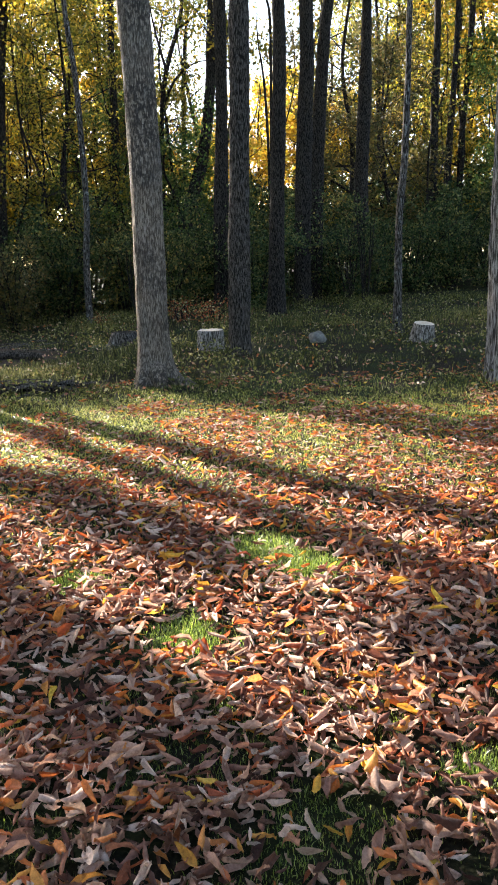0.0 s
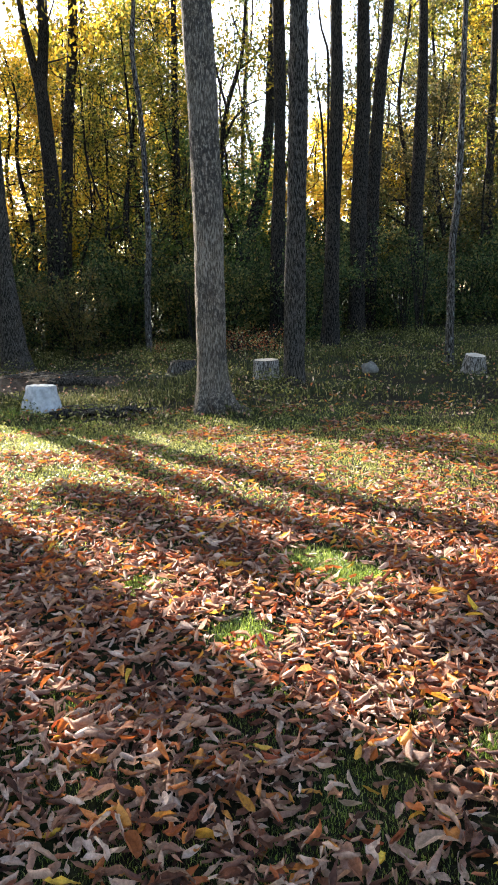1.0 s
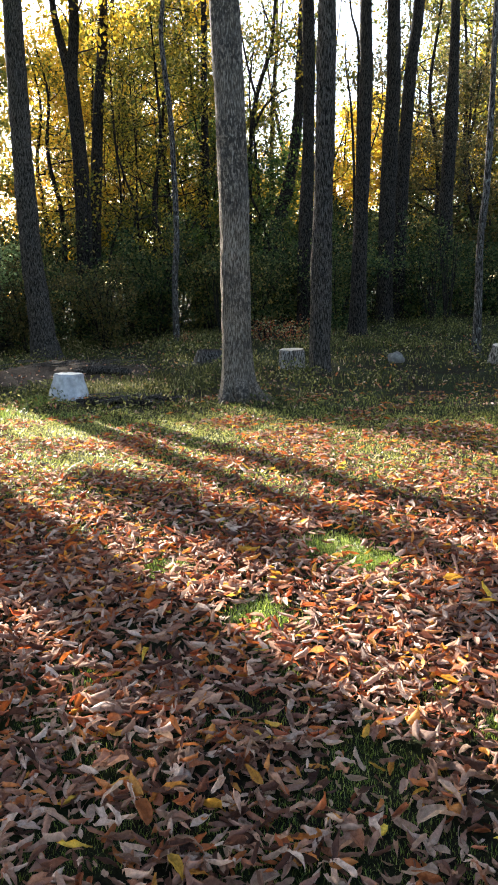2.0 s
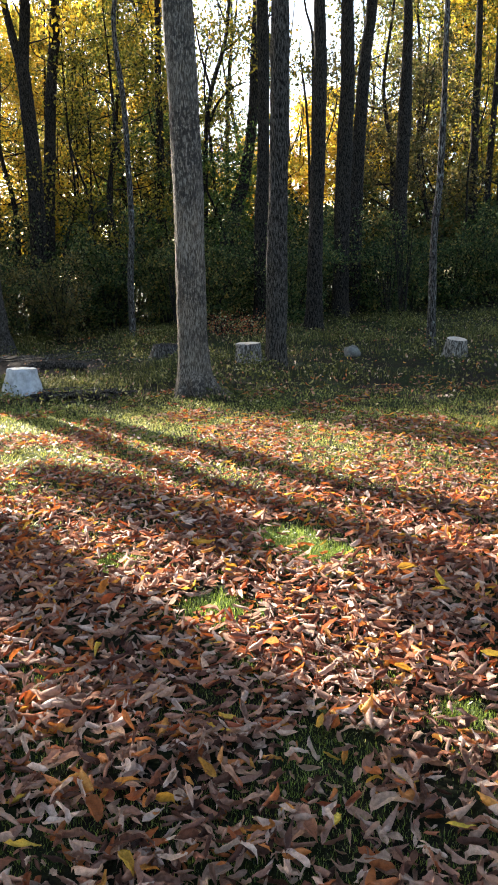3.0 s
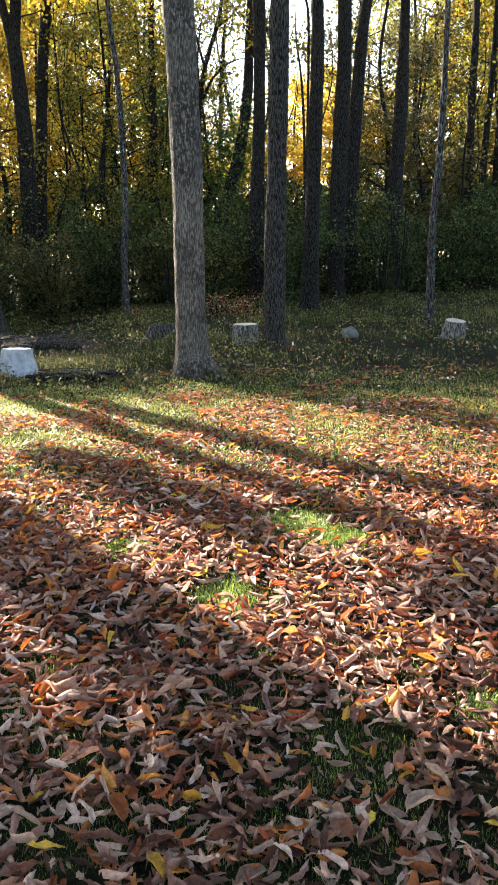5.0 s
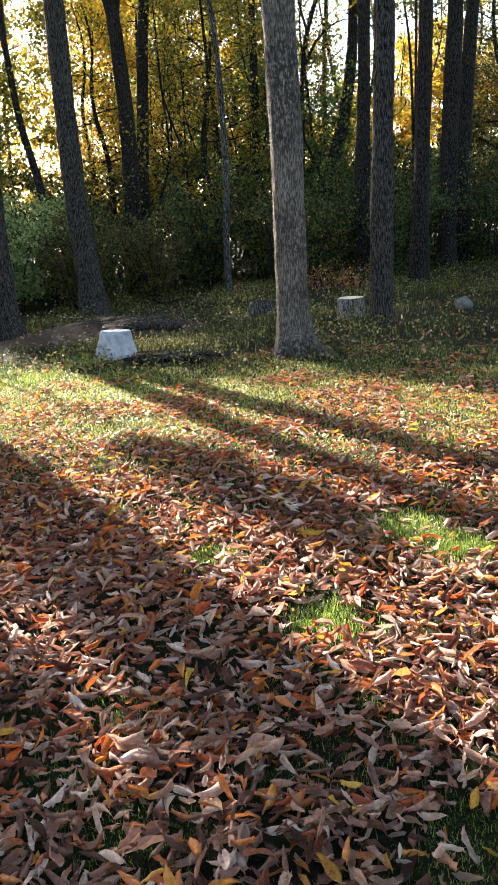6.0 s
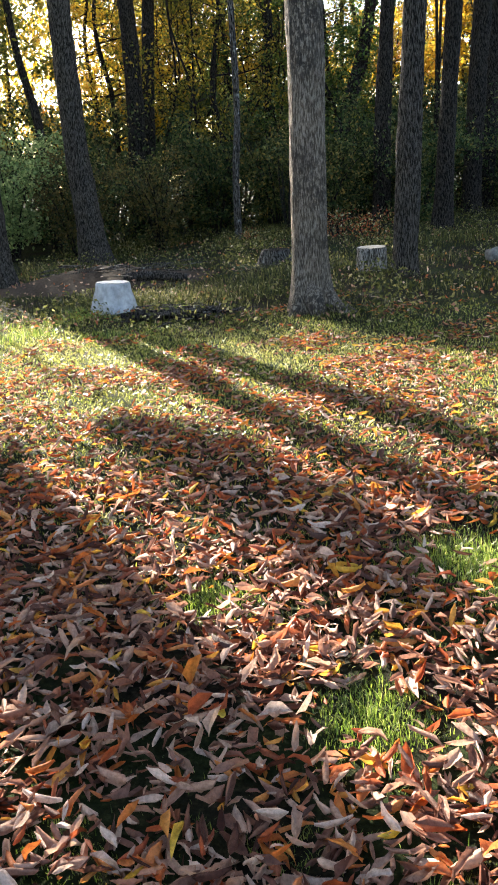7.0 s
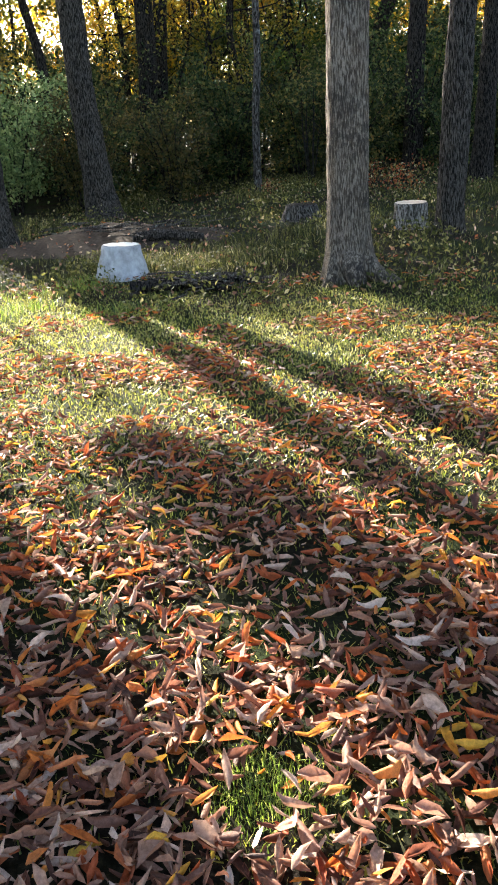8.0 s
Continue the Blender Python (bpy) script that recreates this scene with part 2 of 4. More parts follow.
def tube(pts, seg, rows, rough=0.0, flare=0.0, seed=0, cap=True):
    """A tapered, bent stem. pts: rows (x, y, z, radius). rough: depth of the bark's ridges; flare: spread of the roots. Verts, faces."""
    c = curve_points(pts, rows)
    rng = np.random.RandomState(seed)
    lobes = rng.uniform(0, 6.28, 3)
    ang = np.linspace(0, 2 * math.pi, seg, endpoint=False)
    tangent = np.gradient(c[:, :3], axis=0)
    tangent /= np.linalg.norm(tangent, axis=1)[:, None]
    verts = []
    h0 = c[0, 2]
    for i in range(rows):
        t = tangent[i]
        side = np.cross(t, (0.0, 1.0, 0.001) if abs(t[1]) < 0.9 else (1.0, 0, 0))
        side /= np.linalg.norm(side)
        up = np.cross(side, t)
        r = max(c[i, 3], 0.002)
        for a in ang:
            k = r
            if rough:
                u = Vector((math.cos(a) * r * 26, math.sin(a) * r * 26, c[i, 2] * 2.2 + seed))
                w = Vector((math.cos(a) * 1.1, math.sin(a) * 1.1, c[i, 2] * 0.9 + seed))
                k += rough * (abs(noise.noise(u)) * 2 - 0.6) + 0.06 * r * noise.noise(w)
            if flare:
                low = math.exp(-(max(0.0, c[i, 2] - h0 - 0.12)) / (0.1 + flare))
                k += flare * low * (0.45 + 0.8 * max(0, math.cos(3 * a + lobes[0])) ** 2 + 0.3 * math.cos(5 * a + lobes[1]))
            verts.append(c[i, :3] + k * (math.cos(a) * side + math.sin(a) * up))
    faces = [(i * seg + j, i * seg + (j + 1) % seg, (i + 1) * seg + (j + 1) % seg, (i + 1) * seg + j) for i in range(rows - 1) for j in range(seg)]
    if cap:
        faces.append(tuple(range((rows - 1) * seg, rows * seg)))
    return verts, faces


def joined(pieces):
    verts, faces = [], []
    for v, f in pieces:
        k = len(verts)
        verts += list(v)
        faces += [tuple(k + i for i in q) for q in f]
    return verts, faces


def leaf_quads(points, size, rng, droop=0.0):
    """A small folded four-cornered leaf at each point."""
    n = len(points)
    a = rng.normal(size=(n, 3))
    a[:, 2] -= droop
    a /= np.linalg.norm(a, axis=1)[:, None]
    b = np.cross(a, rng.normal(size=(n, 3)))
    b /= np.linalg.norm(b, axis=1)[:, None]
    nn = np.cross(a, b)
    s = (size * rng.uniform(0.6, 1.3, n))[:, None]
    v = np.empty((n, 4, 3))
    v[:, 0] = points - 0.5 * s * a
    v[:, 1] = points + 0.3 * s * b + 0.12 * s * nn + 0.05 * s * a
    v[:, 2] = points + 0.55 * s * a - 0.06 * s * nn
    v[:, 3] = points - 0.3 * s * b + 0.12 * s * nn + 0.05 * s * a
    return v.reshape(-1, 3), np.arange(4 * n).reshape(-1, 4)


def branching(height, base, radius, limbs, rng, trunk_r, lean=0.0, rise=0.5, top=1.0):
    """Bones of a tree: the trunk's line, the limbs' lines and the twigs' lines, as rows (x, y, z, radius)."""
    wob = rng.normal(size=(6, 2)) * 0.02 * height
    wob[0] = 0
    trunk = [(wob[k, 0] + lean * k / 5, wob[k, 1], height * k / 5, trunk_r * (1 - 0.16 * k)) for k in range(6)]
    line = curve_points(trunk, 40)
    arms, twigs = [], []
    for k in range(limbs):
        u = base + (top - base) * (k + rng.uniform(0, 0.9)) / limbs
        o = line[min(int(u * 39), 39)]
        az = k * 2.4 + rng.uniform(-0.5, 0.5)
        form = math.sin(math.pi * min(1, max(0.12, 0.2 + 0.75 * (u - base) / (1.02 - base)))) ** 0.7
        ln = radius * form * rng.uniform(0.75, 1.15)
        el = rise * rng.uniform(0.4, 1.2)
        way = np.array([math.cos(az) * math.cos(el), math.sin(az) * math.cos(el), math.sin(el)])
        bend = rng.normal(size=3) * 0.12 * ln
        r0 = max(0.012, o[3] * 0.38)
        arm = [(*(o[:3]), r0), (*(o[:3] + way * ln * 0.5 + bend), r0 * 0.6), (*(o[:3] + way * ln + (0, 0, 0.1 * ln)), 0.006)]
        arms.append(arm)
        al = curve_points(arm, 12)
        for _ in range(5):
            s = al[rng.randint(4, 12)]
            tw = way + rng.normal(size=3) * 0.7
            tw /= np.linalg.norm(tw)
            tl = ln * rng.uniform(0.25, 0.5)
            twigs.append([(*s[:3], max(0.005, s[3] * 0.5)), (*(s[:3] + tw * tl * 0.5 + rng.normal(size=3) * 0.05), 0.006), (*(s[:3] + tw * tl), 0.003)])
    return trunk, arms, twigs


def crown_points(arms, twigs, count, spread, rng, clump=1.0):
    pts = []
    lines = [curve_points(a, 10)[4:, :3] for a in arms] + [curve_points(t, 8)[2:, :3] for t in twigs]
    weights = rng.uniform(0.1, 1.6, len(lines)) ** clump
    weights /= weights.sum()
    for ln, w in zip(lines, weights):
        n = max(3, int(count * w))
        c = ln[rng.randint(0, len(ln), n)]
        pts.append(c + rng.normal(size=(n, 3)) * spread * np.array([1, 1, 0.6]))
    return np.vstack(pts)


def add_limbs(root, name, arms, twigs, mat):
    """Each limb with its own twigs, one part each."""
    per = len(twigs) // len(arms)
    made = []
    for k, a in enumerate(arms):
        me = mesh_of(name, *joined([tube(a, 5, 7, cap=False)] + [tube(t, 3, 4, cap=False) for t in twigs[k * per:(k + 1) * per]]), mat)
        made.append(me)
        if root:
            part(name, me, root)
    return made


def make_tree(name, seed, height, base, radius, limbs, trunk_r, leaves, size, leaf_mat, bark_mat, spread=0.28, rise=0.5, label=""):
    """A whole tree at the origin: trunk, branches and a crown of separate leaves."""
    rng = np.random.RandomState(seed)
    trunk, arms, twigs = branching(height, base, radius, limbs, rng, trunk_r, rise=rise)
    root = tagged(new(name), label, "tree")
    trunk[0] = (*trunk[0][:2], -0.15, trunk[0][3] * 1.1)
    part("trunk", mesh_of("trunk", *tube(trunk, 10, 24, 0.01, 0.05, seed), bark_mat), root)
    add_limbs(root, "limb", arms, twigs, bark_mat)
    v, f = leaf_quads(crown_points(arms, twigs, leaves, spread, rng), size, rng, 0.3)
    part("crown", quads_mesh("crown", v, f, leaf_mat), root)
    return root


# ---- ground ----
xs = np.concatenate([[-900, -300, -120, -60, -35], np.arange(-22, 22.1, 0.25), [35, 60, 120, 300, 900]])
ys = np.concatenate([[-900, -300, -100, -40, -15, -6], np.arange(-2, 34.1, 0.25), [45, 70, 120, 300, 900]])
gx, gy = np.meshgrid(xs, ys)
gv = np.stack([gx.ravel(), gy.ravel(), ground_z(gx, gy).ravel()], 1)
w = len(xs)
gf = [(j * w + i, j * w + i + 1, (j + 1) * w + i + 1, (j + 1) * w + i) for j in range(len(ys) - 1) for i in range(w - 1)]
ground = tagged(new("ground", quads_mesh("ground", gv, gf, EARTH, True)), "turf and soil at the edge of a wood, darkened for shade", "ground", kind="structure")

# dug soil heaped up beside the pale stump
mv, mf = [(0, 0, float(ground_z(-4.9, 13.6)) + 0.05)], []
for ring in range(1, 9):
    for j in range(48):
        a = 2 * math.pi * j / 48
        q = ring / 8 * (1 + 0.22 * noise.noise((math.cos(a) * 1.6, math.sin(a) * 1.6, 7.0)))
        x, y = 2.1 * q * math.cos(a), 1.25 * q * math.sin(a)
        lift = 0.05 * (1 - ring / 8) - (0.05 if ring == 8 else 0) + (0.05 * noise.noise((x * 5, y * 5, 3.0)) + 0.04 * noise.noise((x * 11, y * 11, 5.0))) * (1 - ring / 9)
        mv.append((x, y, float(ground_z(-4.9 + x, 13.6 + y)) + lift))
mf = [(0, 1 + j, 1 + (j + 1) % 48) for j in range(48)]
mf += [(1 + r * 48 + j, 49 + r * 48 + j, 49 + r * 48 + (j + 1) % 48, 1 + r * 48 + (j + 1) % 48) for r in range(7) for j in range(48)]
tagged(new("soil_mound", mesh_of("soil_mound", mv, mf, SOIL)), "low mound of bare brown soil and bark", "soil").location = (-4.9, 13.6, 0)

# ---- the standing trees at the wood's edge ----
# name, y, rows (x, z, radius) up the stem, bark, ridges, root flare
STEMS = [
    ("big", 10.35, [(-1.22, 0.0, 0.205), (-1.22, 0.42, 0.196), (-1.2, 1.44, 0.191), (-1.2, 2.62, 0.19), (-1.22, 3.82, 0.19), (-1.25, 4.78, 0.188), (-1.35, 9, 0.16), (-1.3, 13, 0.09)], BARK_PALE, 0.008, 0.15),
    ("tall", 13.08, [(-0.17, 0.1, 0.185), (-0.16, 0.51, 0.172), (-0.13, 1.85, 0.164), (-0.07, 3.56, 0.148), (-0.02, 5.58, 0.138), (0.05, 10, 0.11), (0.0, 15, 0.06)], BARK_PLATED, 0.02, 0.05),
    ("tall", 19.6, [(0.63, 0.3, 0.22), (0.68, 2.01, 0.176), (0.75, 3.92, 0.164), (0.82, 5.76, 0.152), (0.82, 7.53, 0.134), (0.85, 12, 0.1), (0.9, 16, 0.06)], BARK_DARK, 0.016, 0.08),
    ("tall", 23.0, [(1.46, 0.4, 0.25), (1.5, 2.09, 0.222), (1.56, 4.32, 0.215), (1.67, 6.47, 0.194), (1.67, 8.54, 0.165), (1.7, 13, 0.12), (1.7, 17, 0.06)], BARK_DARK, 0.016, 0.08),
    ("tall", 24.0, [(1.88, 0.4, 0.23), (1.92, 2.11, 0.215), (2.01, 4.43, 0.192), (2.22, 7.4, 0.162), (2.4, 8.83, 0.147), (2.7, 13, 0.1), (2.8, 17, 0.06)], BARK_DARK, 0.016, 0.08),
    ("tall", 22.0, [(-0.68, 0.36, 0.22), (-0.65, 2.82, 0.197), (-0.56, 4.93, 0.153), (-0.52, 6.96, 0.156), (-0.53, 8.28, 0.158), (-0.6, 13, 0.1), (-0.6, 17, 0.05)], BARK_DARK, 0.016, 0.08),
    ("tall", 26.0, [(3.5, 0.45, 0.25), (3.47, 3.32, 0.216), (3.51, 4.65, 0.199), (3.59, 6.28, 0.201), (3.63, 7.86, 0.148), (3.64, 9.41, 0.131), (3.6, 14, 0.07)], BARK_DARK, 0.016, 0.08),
    ("thin", 14.83, [(2.62, 0.15, 0.1), (2.63, 0.99, 0.073), (2.64, 2.18, 0.063), (2.72, 3.14, 0.063), (2.77, 4.54, 0.05), (2.79, 5.88, 0.047), (2.85, 9, 0.025)], BARK_LICHEN, 0.008, 0.02),
    ("big", 9.98, [(3.08, 0.0, 0.235), (3.06, 0.58, 0.216), (3.05, 1.62, 0.2), (3.06, 2.94, 0.187), (3.07, 4.49, 0.182), (3.1, 9, 0.14), (3.1, 14, 0.07)], BARK_SILVER, 0.022, 0.07),
    ("big", 17.5, [(-6.3, -0.05, 0.34), (-6.36, 0.71, 0.27), (-6.48, 2.2, 0.231), (-6.53, 4.0, 0.213), (-6.54, 6.1, 0.2), (-6.54, 7.37, 0.188), (-6.5, 12, 0.12), (-6.5, 16, 0.06)], BARK_PLATED, 0.02, 0.1),
    ("big", 13.94, [(-6.62, -0.08, 0.24), (-6.67, 0.67, 0.21), (-6.7, 1.8, 0.193), (-6.71, 2.96, 0.184), (-6.71, 5.07, 0.177), (-6.8, 10, 0.13), (-6.8, 15, 0.06)], BARK_PLATED, 0.02, 0.1),
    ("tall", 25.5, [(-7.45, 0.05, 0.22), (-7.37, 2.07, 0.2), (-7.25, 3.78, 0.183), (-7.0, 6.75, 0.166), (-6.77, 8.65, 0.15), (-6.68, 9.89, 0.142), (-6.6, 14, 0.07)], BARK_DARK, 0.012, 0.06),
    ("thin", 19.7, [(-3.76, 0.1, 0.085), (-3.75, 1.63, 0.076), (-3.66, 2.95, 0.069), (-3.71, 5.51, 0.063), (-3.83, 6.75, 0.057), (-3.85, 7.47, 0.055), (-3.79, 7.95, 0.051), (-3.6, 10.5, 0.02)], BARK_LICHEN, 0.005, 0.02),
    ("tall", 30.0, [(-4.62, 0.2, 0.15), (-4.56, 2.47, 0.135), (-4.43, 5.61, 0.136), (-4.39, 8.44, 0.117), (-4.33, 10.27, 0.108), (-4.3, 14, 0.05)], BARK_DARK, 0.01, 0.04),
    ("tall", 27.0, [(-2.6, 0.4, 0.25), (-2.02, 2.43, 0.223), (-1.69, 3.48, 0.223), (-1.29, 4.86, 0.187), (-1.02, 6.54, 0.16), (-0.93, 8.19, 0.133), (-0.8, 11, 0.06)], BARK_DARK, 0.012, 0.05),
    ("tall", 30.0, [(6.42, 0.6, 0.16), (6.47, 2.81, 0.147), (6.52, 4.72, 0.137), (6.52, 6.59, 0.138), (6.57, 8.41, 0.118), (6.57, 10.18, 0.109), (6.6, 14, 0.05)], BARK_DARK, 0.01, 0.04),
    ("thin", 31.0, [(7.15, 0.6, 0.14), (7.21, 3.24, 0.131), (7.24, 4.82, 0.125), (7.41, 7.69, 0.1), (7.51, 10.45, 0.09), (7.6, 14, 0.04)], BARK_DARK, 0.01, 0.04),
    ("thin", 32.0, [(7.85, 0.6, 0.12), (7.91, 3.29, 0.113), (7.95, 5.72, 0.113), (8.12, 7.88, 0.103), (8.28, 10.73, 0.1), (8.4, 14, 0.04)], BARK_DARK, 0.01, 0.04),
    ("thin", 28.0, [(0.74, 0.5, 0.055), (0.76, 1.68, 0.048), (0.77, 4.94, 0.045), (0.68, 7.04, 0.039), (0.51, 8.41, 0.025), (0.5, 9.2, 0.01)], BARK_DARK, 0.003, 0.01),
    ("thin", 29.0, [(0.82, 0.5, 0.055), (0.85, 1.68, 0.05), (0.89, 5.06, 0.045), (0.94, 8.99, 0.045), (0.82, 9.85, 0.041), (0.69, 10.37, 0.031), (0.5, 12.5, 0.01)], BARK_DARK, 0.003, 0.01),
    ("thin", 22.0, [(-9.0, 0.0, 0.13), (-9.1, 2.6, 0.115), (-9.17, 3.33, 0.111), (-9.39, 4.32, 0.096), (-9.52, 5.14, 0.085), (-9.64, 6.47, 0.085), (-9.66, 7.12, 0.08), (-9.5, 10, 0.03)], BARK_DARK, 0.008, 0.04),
    # next two stand out of view, placed to cast trunk shadows on the lawn
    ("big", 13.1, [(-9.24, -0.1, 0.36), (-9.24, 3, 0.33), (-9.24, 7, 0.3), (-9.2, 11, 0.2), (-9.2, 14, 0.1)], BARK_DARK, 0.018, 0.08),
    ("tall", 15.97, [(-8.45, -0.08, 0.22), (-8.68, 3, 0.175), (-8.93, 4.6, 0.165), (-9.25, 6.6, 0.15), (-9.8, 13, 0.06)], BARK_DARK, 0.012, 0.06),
]
LABELS = {"big": "large old tree with thick grey furrowed trunk on the lawn's edge", "tall": "tall straight tree with dark furrowed bark in the wood", "thin": "slender young tree with a thin mottled trunk"}
rng0 = np.random.RandomState(5)
tops = {}
for kind, leaf, leaves in (("gold", GOLD, 2600), ("olive", OLIVE, 2600)):
    r = np.random.RandomState(len(leaf.name))
    bones = branching(5.0, 0.05, 2.6, 13, r, 0.06, rise=0.8)
    tops[kind] = (add_limbs(None, "limb", bones[1], bones[2], BARK_DARK),
                  quads_mesh("crown", *leaf_quads(crown_points(bones[1], bones[2], leaves, 0.3, r), 0.13, r, 0.3), leaf))
for k, (kind, y, rows, mat, ridges, flare) in enumerate(STEMS):
    tree = tagged(new("tree"), LABELS[kind], "tree", "trees at the wood's edge")
    x0, z0 = rows[0][0], rows[0][1]
    tree.location = (x0, y, z0)
    near = y < 15
    back = 0.02 if y == 13.94 else 0.0
    sink = [(rows[0][0] - x0, 0, -0.12, rows[0][2] * 1.05)] + [(x - x0, back * min(z - z0, 5), z - z0, r) for x, z, r in rows]
    seg, n = (64, 180) if near and kind == "big" else (40, 140) if y < 18 and kind != "thin" else (24, 90) if kind != "thin" else (16, 60)
    part("trunk", mesh_of("trunk", *tube(sink, seg, n, ridges, flare, 11 * k), mat), tree)
    if mat is BARK_PALE:
        for way, reach in ((-14, 0.66), (30, 0.5), (-70, 0.4)):
            ca, sa = math.cos(radians(way)), math.sin(radians(way))
            root = [(0.1 * ca, 0.1 * sa, 0.36, 0.1), (0.26 * ca, 0.26 * sa, 0.13, 0.095), (reach * 0.75 * ca, reach * 0.75 * sa, 0.02, 0.06), (reach * ca, reach * sa, -0.06, 0.03)]
            part("root", mesh_of("root", *tube(root, 20, 24, 0.008, 0, 7 + k), mat), tree)
    if rows[-1][1] > 10:
        b, c = tops["gold" if k % 2 else "olive"]
        for nm, me in [("limb", q) for q in b] + [("crown", c)]:
            ob = part(nm, me, tree)
            # nearer crowns, out of view, are widened to dim skylight, one lowered for dapple
            s = 0.55 if kind == "thin" else 1.75 if y < 18 and y != 15.97 else 1.0
            top_z = 9.6 - z0 if s > 1.5 else rows[-1][1] - z0 - (5.6 if y == 15.97 else 6.5 if y == 25.5 else 4.2) * s
            ob.matrix_local = pose(rows[-1][0] - x0, 0, top_z, 0, 0, 77 * k) @ Matrix.Diagonal((s, s, s, 1))

# the forked tree
fork = tagged(new("forked_tree"), "dark forked tree with two rising limbs", "tree", "trees at the wood's edge")
fork.location = (-7.3, 24, 0.0)
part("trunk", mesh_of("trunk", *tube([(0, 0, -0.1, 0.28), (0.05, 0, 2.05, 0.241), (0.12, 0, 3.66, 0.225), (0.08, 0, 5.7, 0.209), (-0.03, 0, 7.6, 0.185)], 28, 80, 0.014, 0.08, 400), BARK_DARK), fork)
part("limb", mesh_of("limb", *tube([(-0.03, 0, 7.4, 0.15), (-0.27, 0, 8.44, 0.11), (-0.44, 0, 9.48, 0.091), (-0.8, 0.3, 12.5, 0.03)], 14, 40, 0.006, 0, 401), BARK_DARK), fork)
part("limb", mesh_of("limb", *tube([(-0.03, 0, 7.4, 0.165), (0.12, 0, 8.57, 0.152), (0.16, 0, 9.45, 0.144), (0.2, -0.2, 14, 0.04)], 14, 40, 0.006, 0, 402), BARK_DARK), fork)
for nm, me in [("limb", q) for q in tops["gold"][0]] + [("crown", tops["gold"][1])]:
    part(nm, me, fork).matrix_local = pose(0.1, 0, 7.6, 0, 0, 40) @ Matrix.Scale(1.25, 4)

# ivy on the leaning trunk
ri = np.random.RandomState(61)
climb = curve_points([(0, 0, 0.2), (0.58, 0, 2.0), (0.91, 0, 3.1), (1.31, 0, 4.5), (1.58, 0, 6.1)], 60)
ip = climb[ri.randint(0, 60, 2600)] + ri.normal(size=(2600, 3)) * (0.34, 0.34, 0.25)
leaning = [o for o in bpy.data.objects if o.name.startswith("tree") and o.parent is None and abs(o.location.x + 2.6) < 0.01 and abs(o.location.y - 27) < 0.01][0]
part("ivy", quads_mesh("ivy", *leaf_quads(ip, 0.11, ri, 0.3), GREEN), leaning, "green ivy leaves round the trunk")

# the bare branching tree against the sky
bare_tree = tagged(new("bare_tree"), "slender dark tree with bare forking branches against the sky", "tree")
bare_tree.location = (-3.2, 32, 0.45)
part("trunk", mesh_of("trunk", *tube([(0, 0, -0.1, 0.12), (0.11, 0, 3.0, 0.1), (0.22, 0, 6.25, 0.09), (0.48, 0, 8.0, 0.085), (1.0, 0, 9.55, 0.075), (1.2, 0, 10.9, 0.06), (1.4, 0, 14, 0.02)], 12, 50, 0.004, 0.03, 71), BARK_DARK), bare_tree)
for rows in ([(0.3, 0, 6.8, 0.06), (0.8, 0.1, 7.7, 0.045), (1.5, 0.1, 8.2, 0.03), (2.2, 0.2, 8.3, 0.012)], [(0.45, 0, 8.0, 0.05), (0.1, 0.1, 9.4, 0.035), (-0.2, 0.1, 11.2, 0.015)],
             [(0.9, 0, 9.3, 0.05), (1.7, -0.1, 9.9, 0.03), (2.3, 0, 11.4, 0.012)], [(0.2, 0, 5.4, 0.04), (-0.3, 0.1, 6.4, 0.025), (-0.5, 0.2, 7.6, 0.01)], [(1.1, 0, 10.2, 0.04), (0.7, 0.1, 11.4, 0.02), (0.6, 0.1, 12.8, 0.008)]):
    line = curve_points(rows, 12)
    side = [tube(rows, 6, 12)]
    for _ in range(7):
        q = line[ri.randint(3, 12)]
        e = q[:3] + ri.normal(size=3) * 0.45 + (0, 0, 0.25)
        side.append(tube([(*q[:3], 0.012), (*((q[:3] + e) / 2 + ri.normal(size=3) * 0.05), 0.008), (*e, 0.003)], 3, 5, cap=False))
    part("limb", mesh_of("limb", *joined(side), BARK_DARK), bare_tree)
bp = np.array([1.0, 0, 8.6]) + ri.normal(size=(420, 3)) * (1.1, 0.4, 1.6)
part("crown", quads_mesh("crown", *leaf_quads(bp, 0.1, ri, 0.3), GREEN), bare_tree, "few remaining small green leaves")
for x, y, turn, tall in ((-4.6, 38, 160, 1.15), (-2.6, 37, 75, 1.1), (0.3, 40, 190, 1.2), (2.6, 39, 20, 1.2)):
    copy_thing(bare_tree, pose(x, y, float(ground_z(x, y)), 0, 0, turn)).scale = (1.0, 1.0, tall)

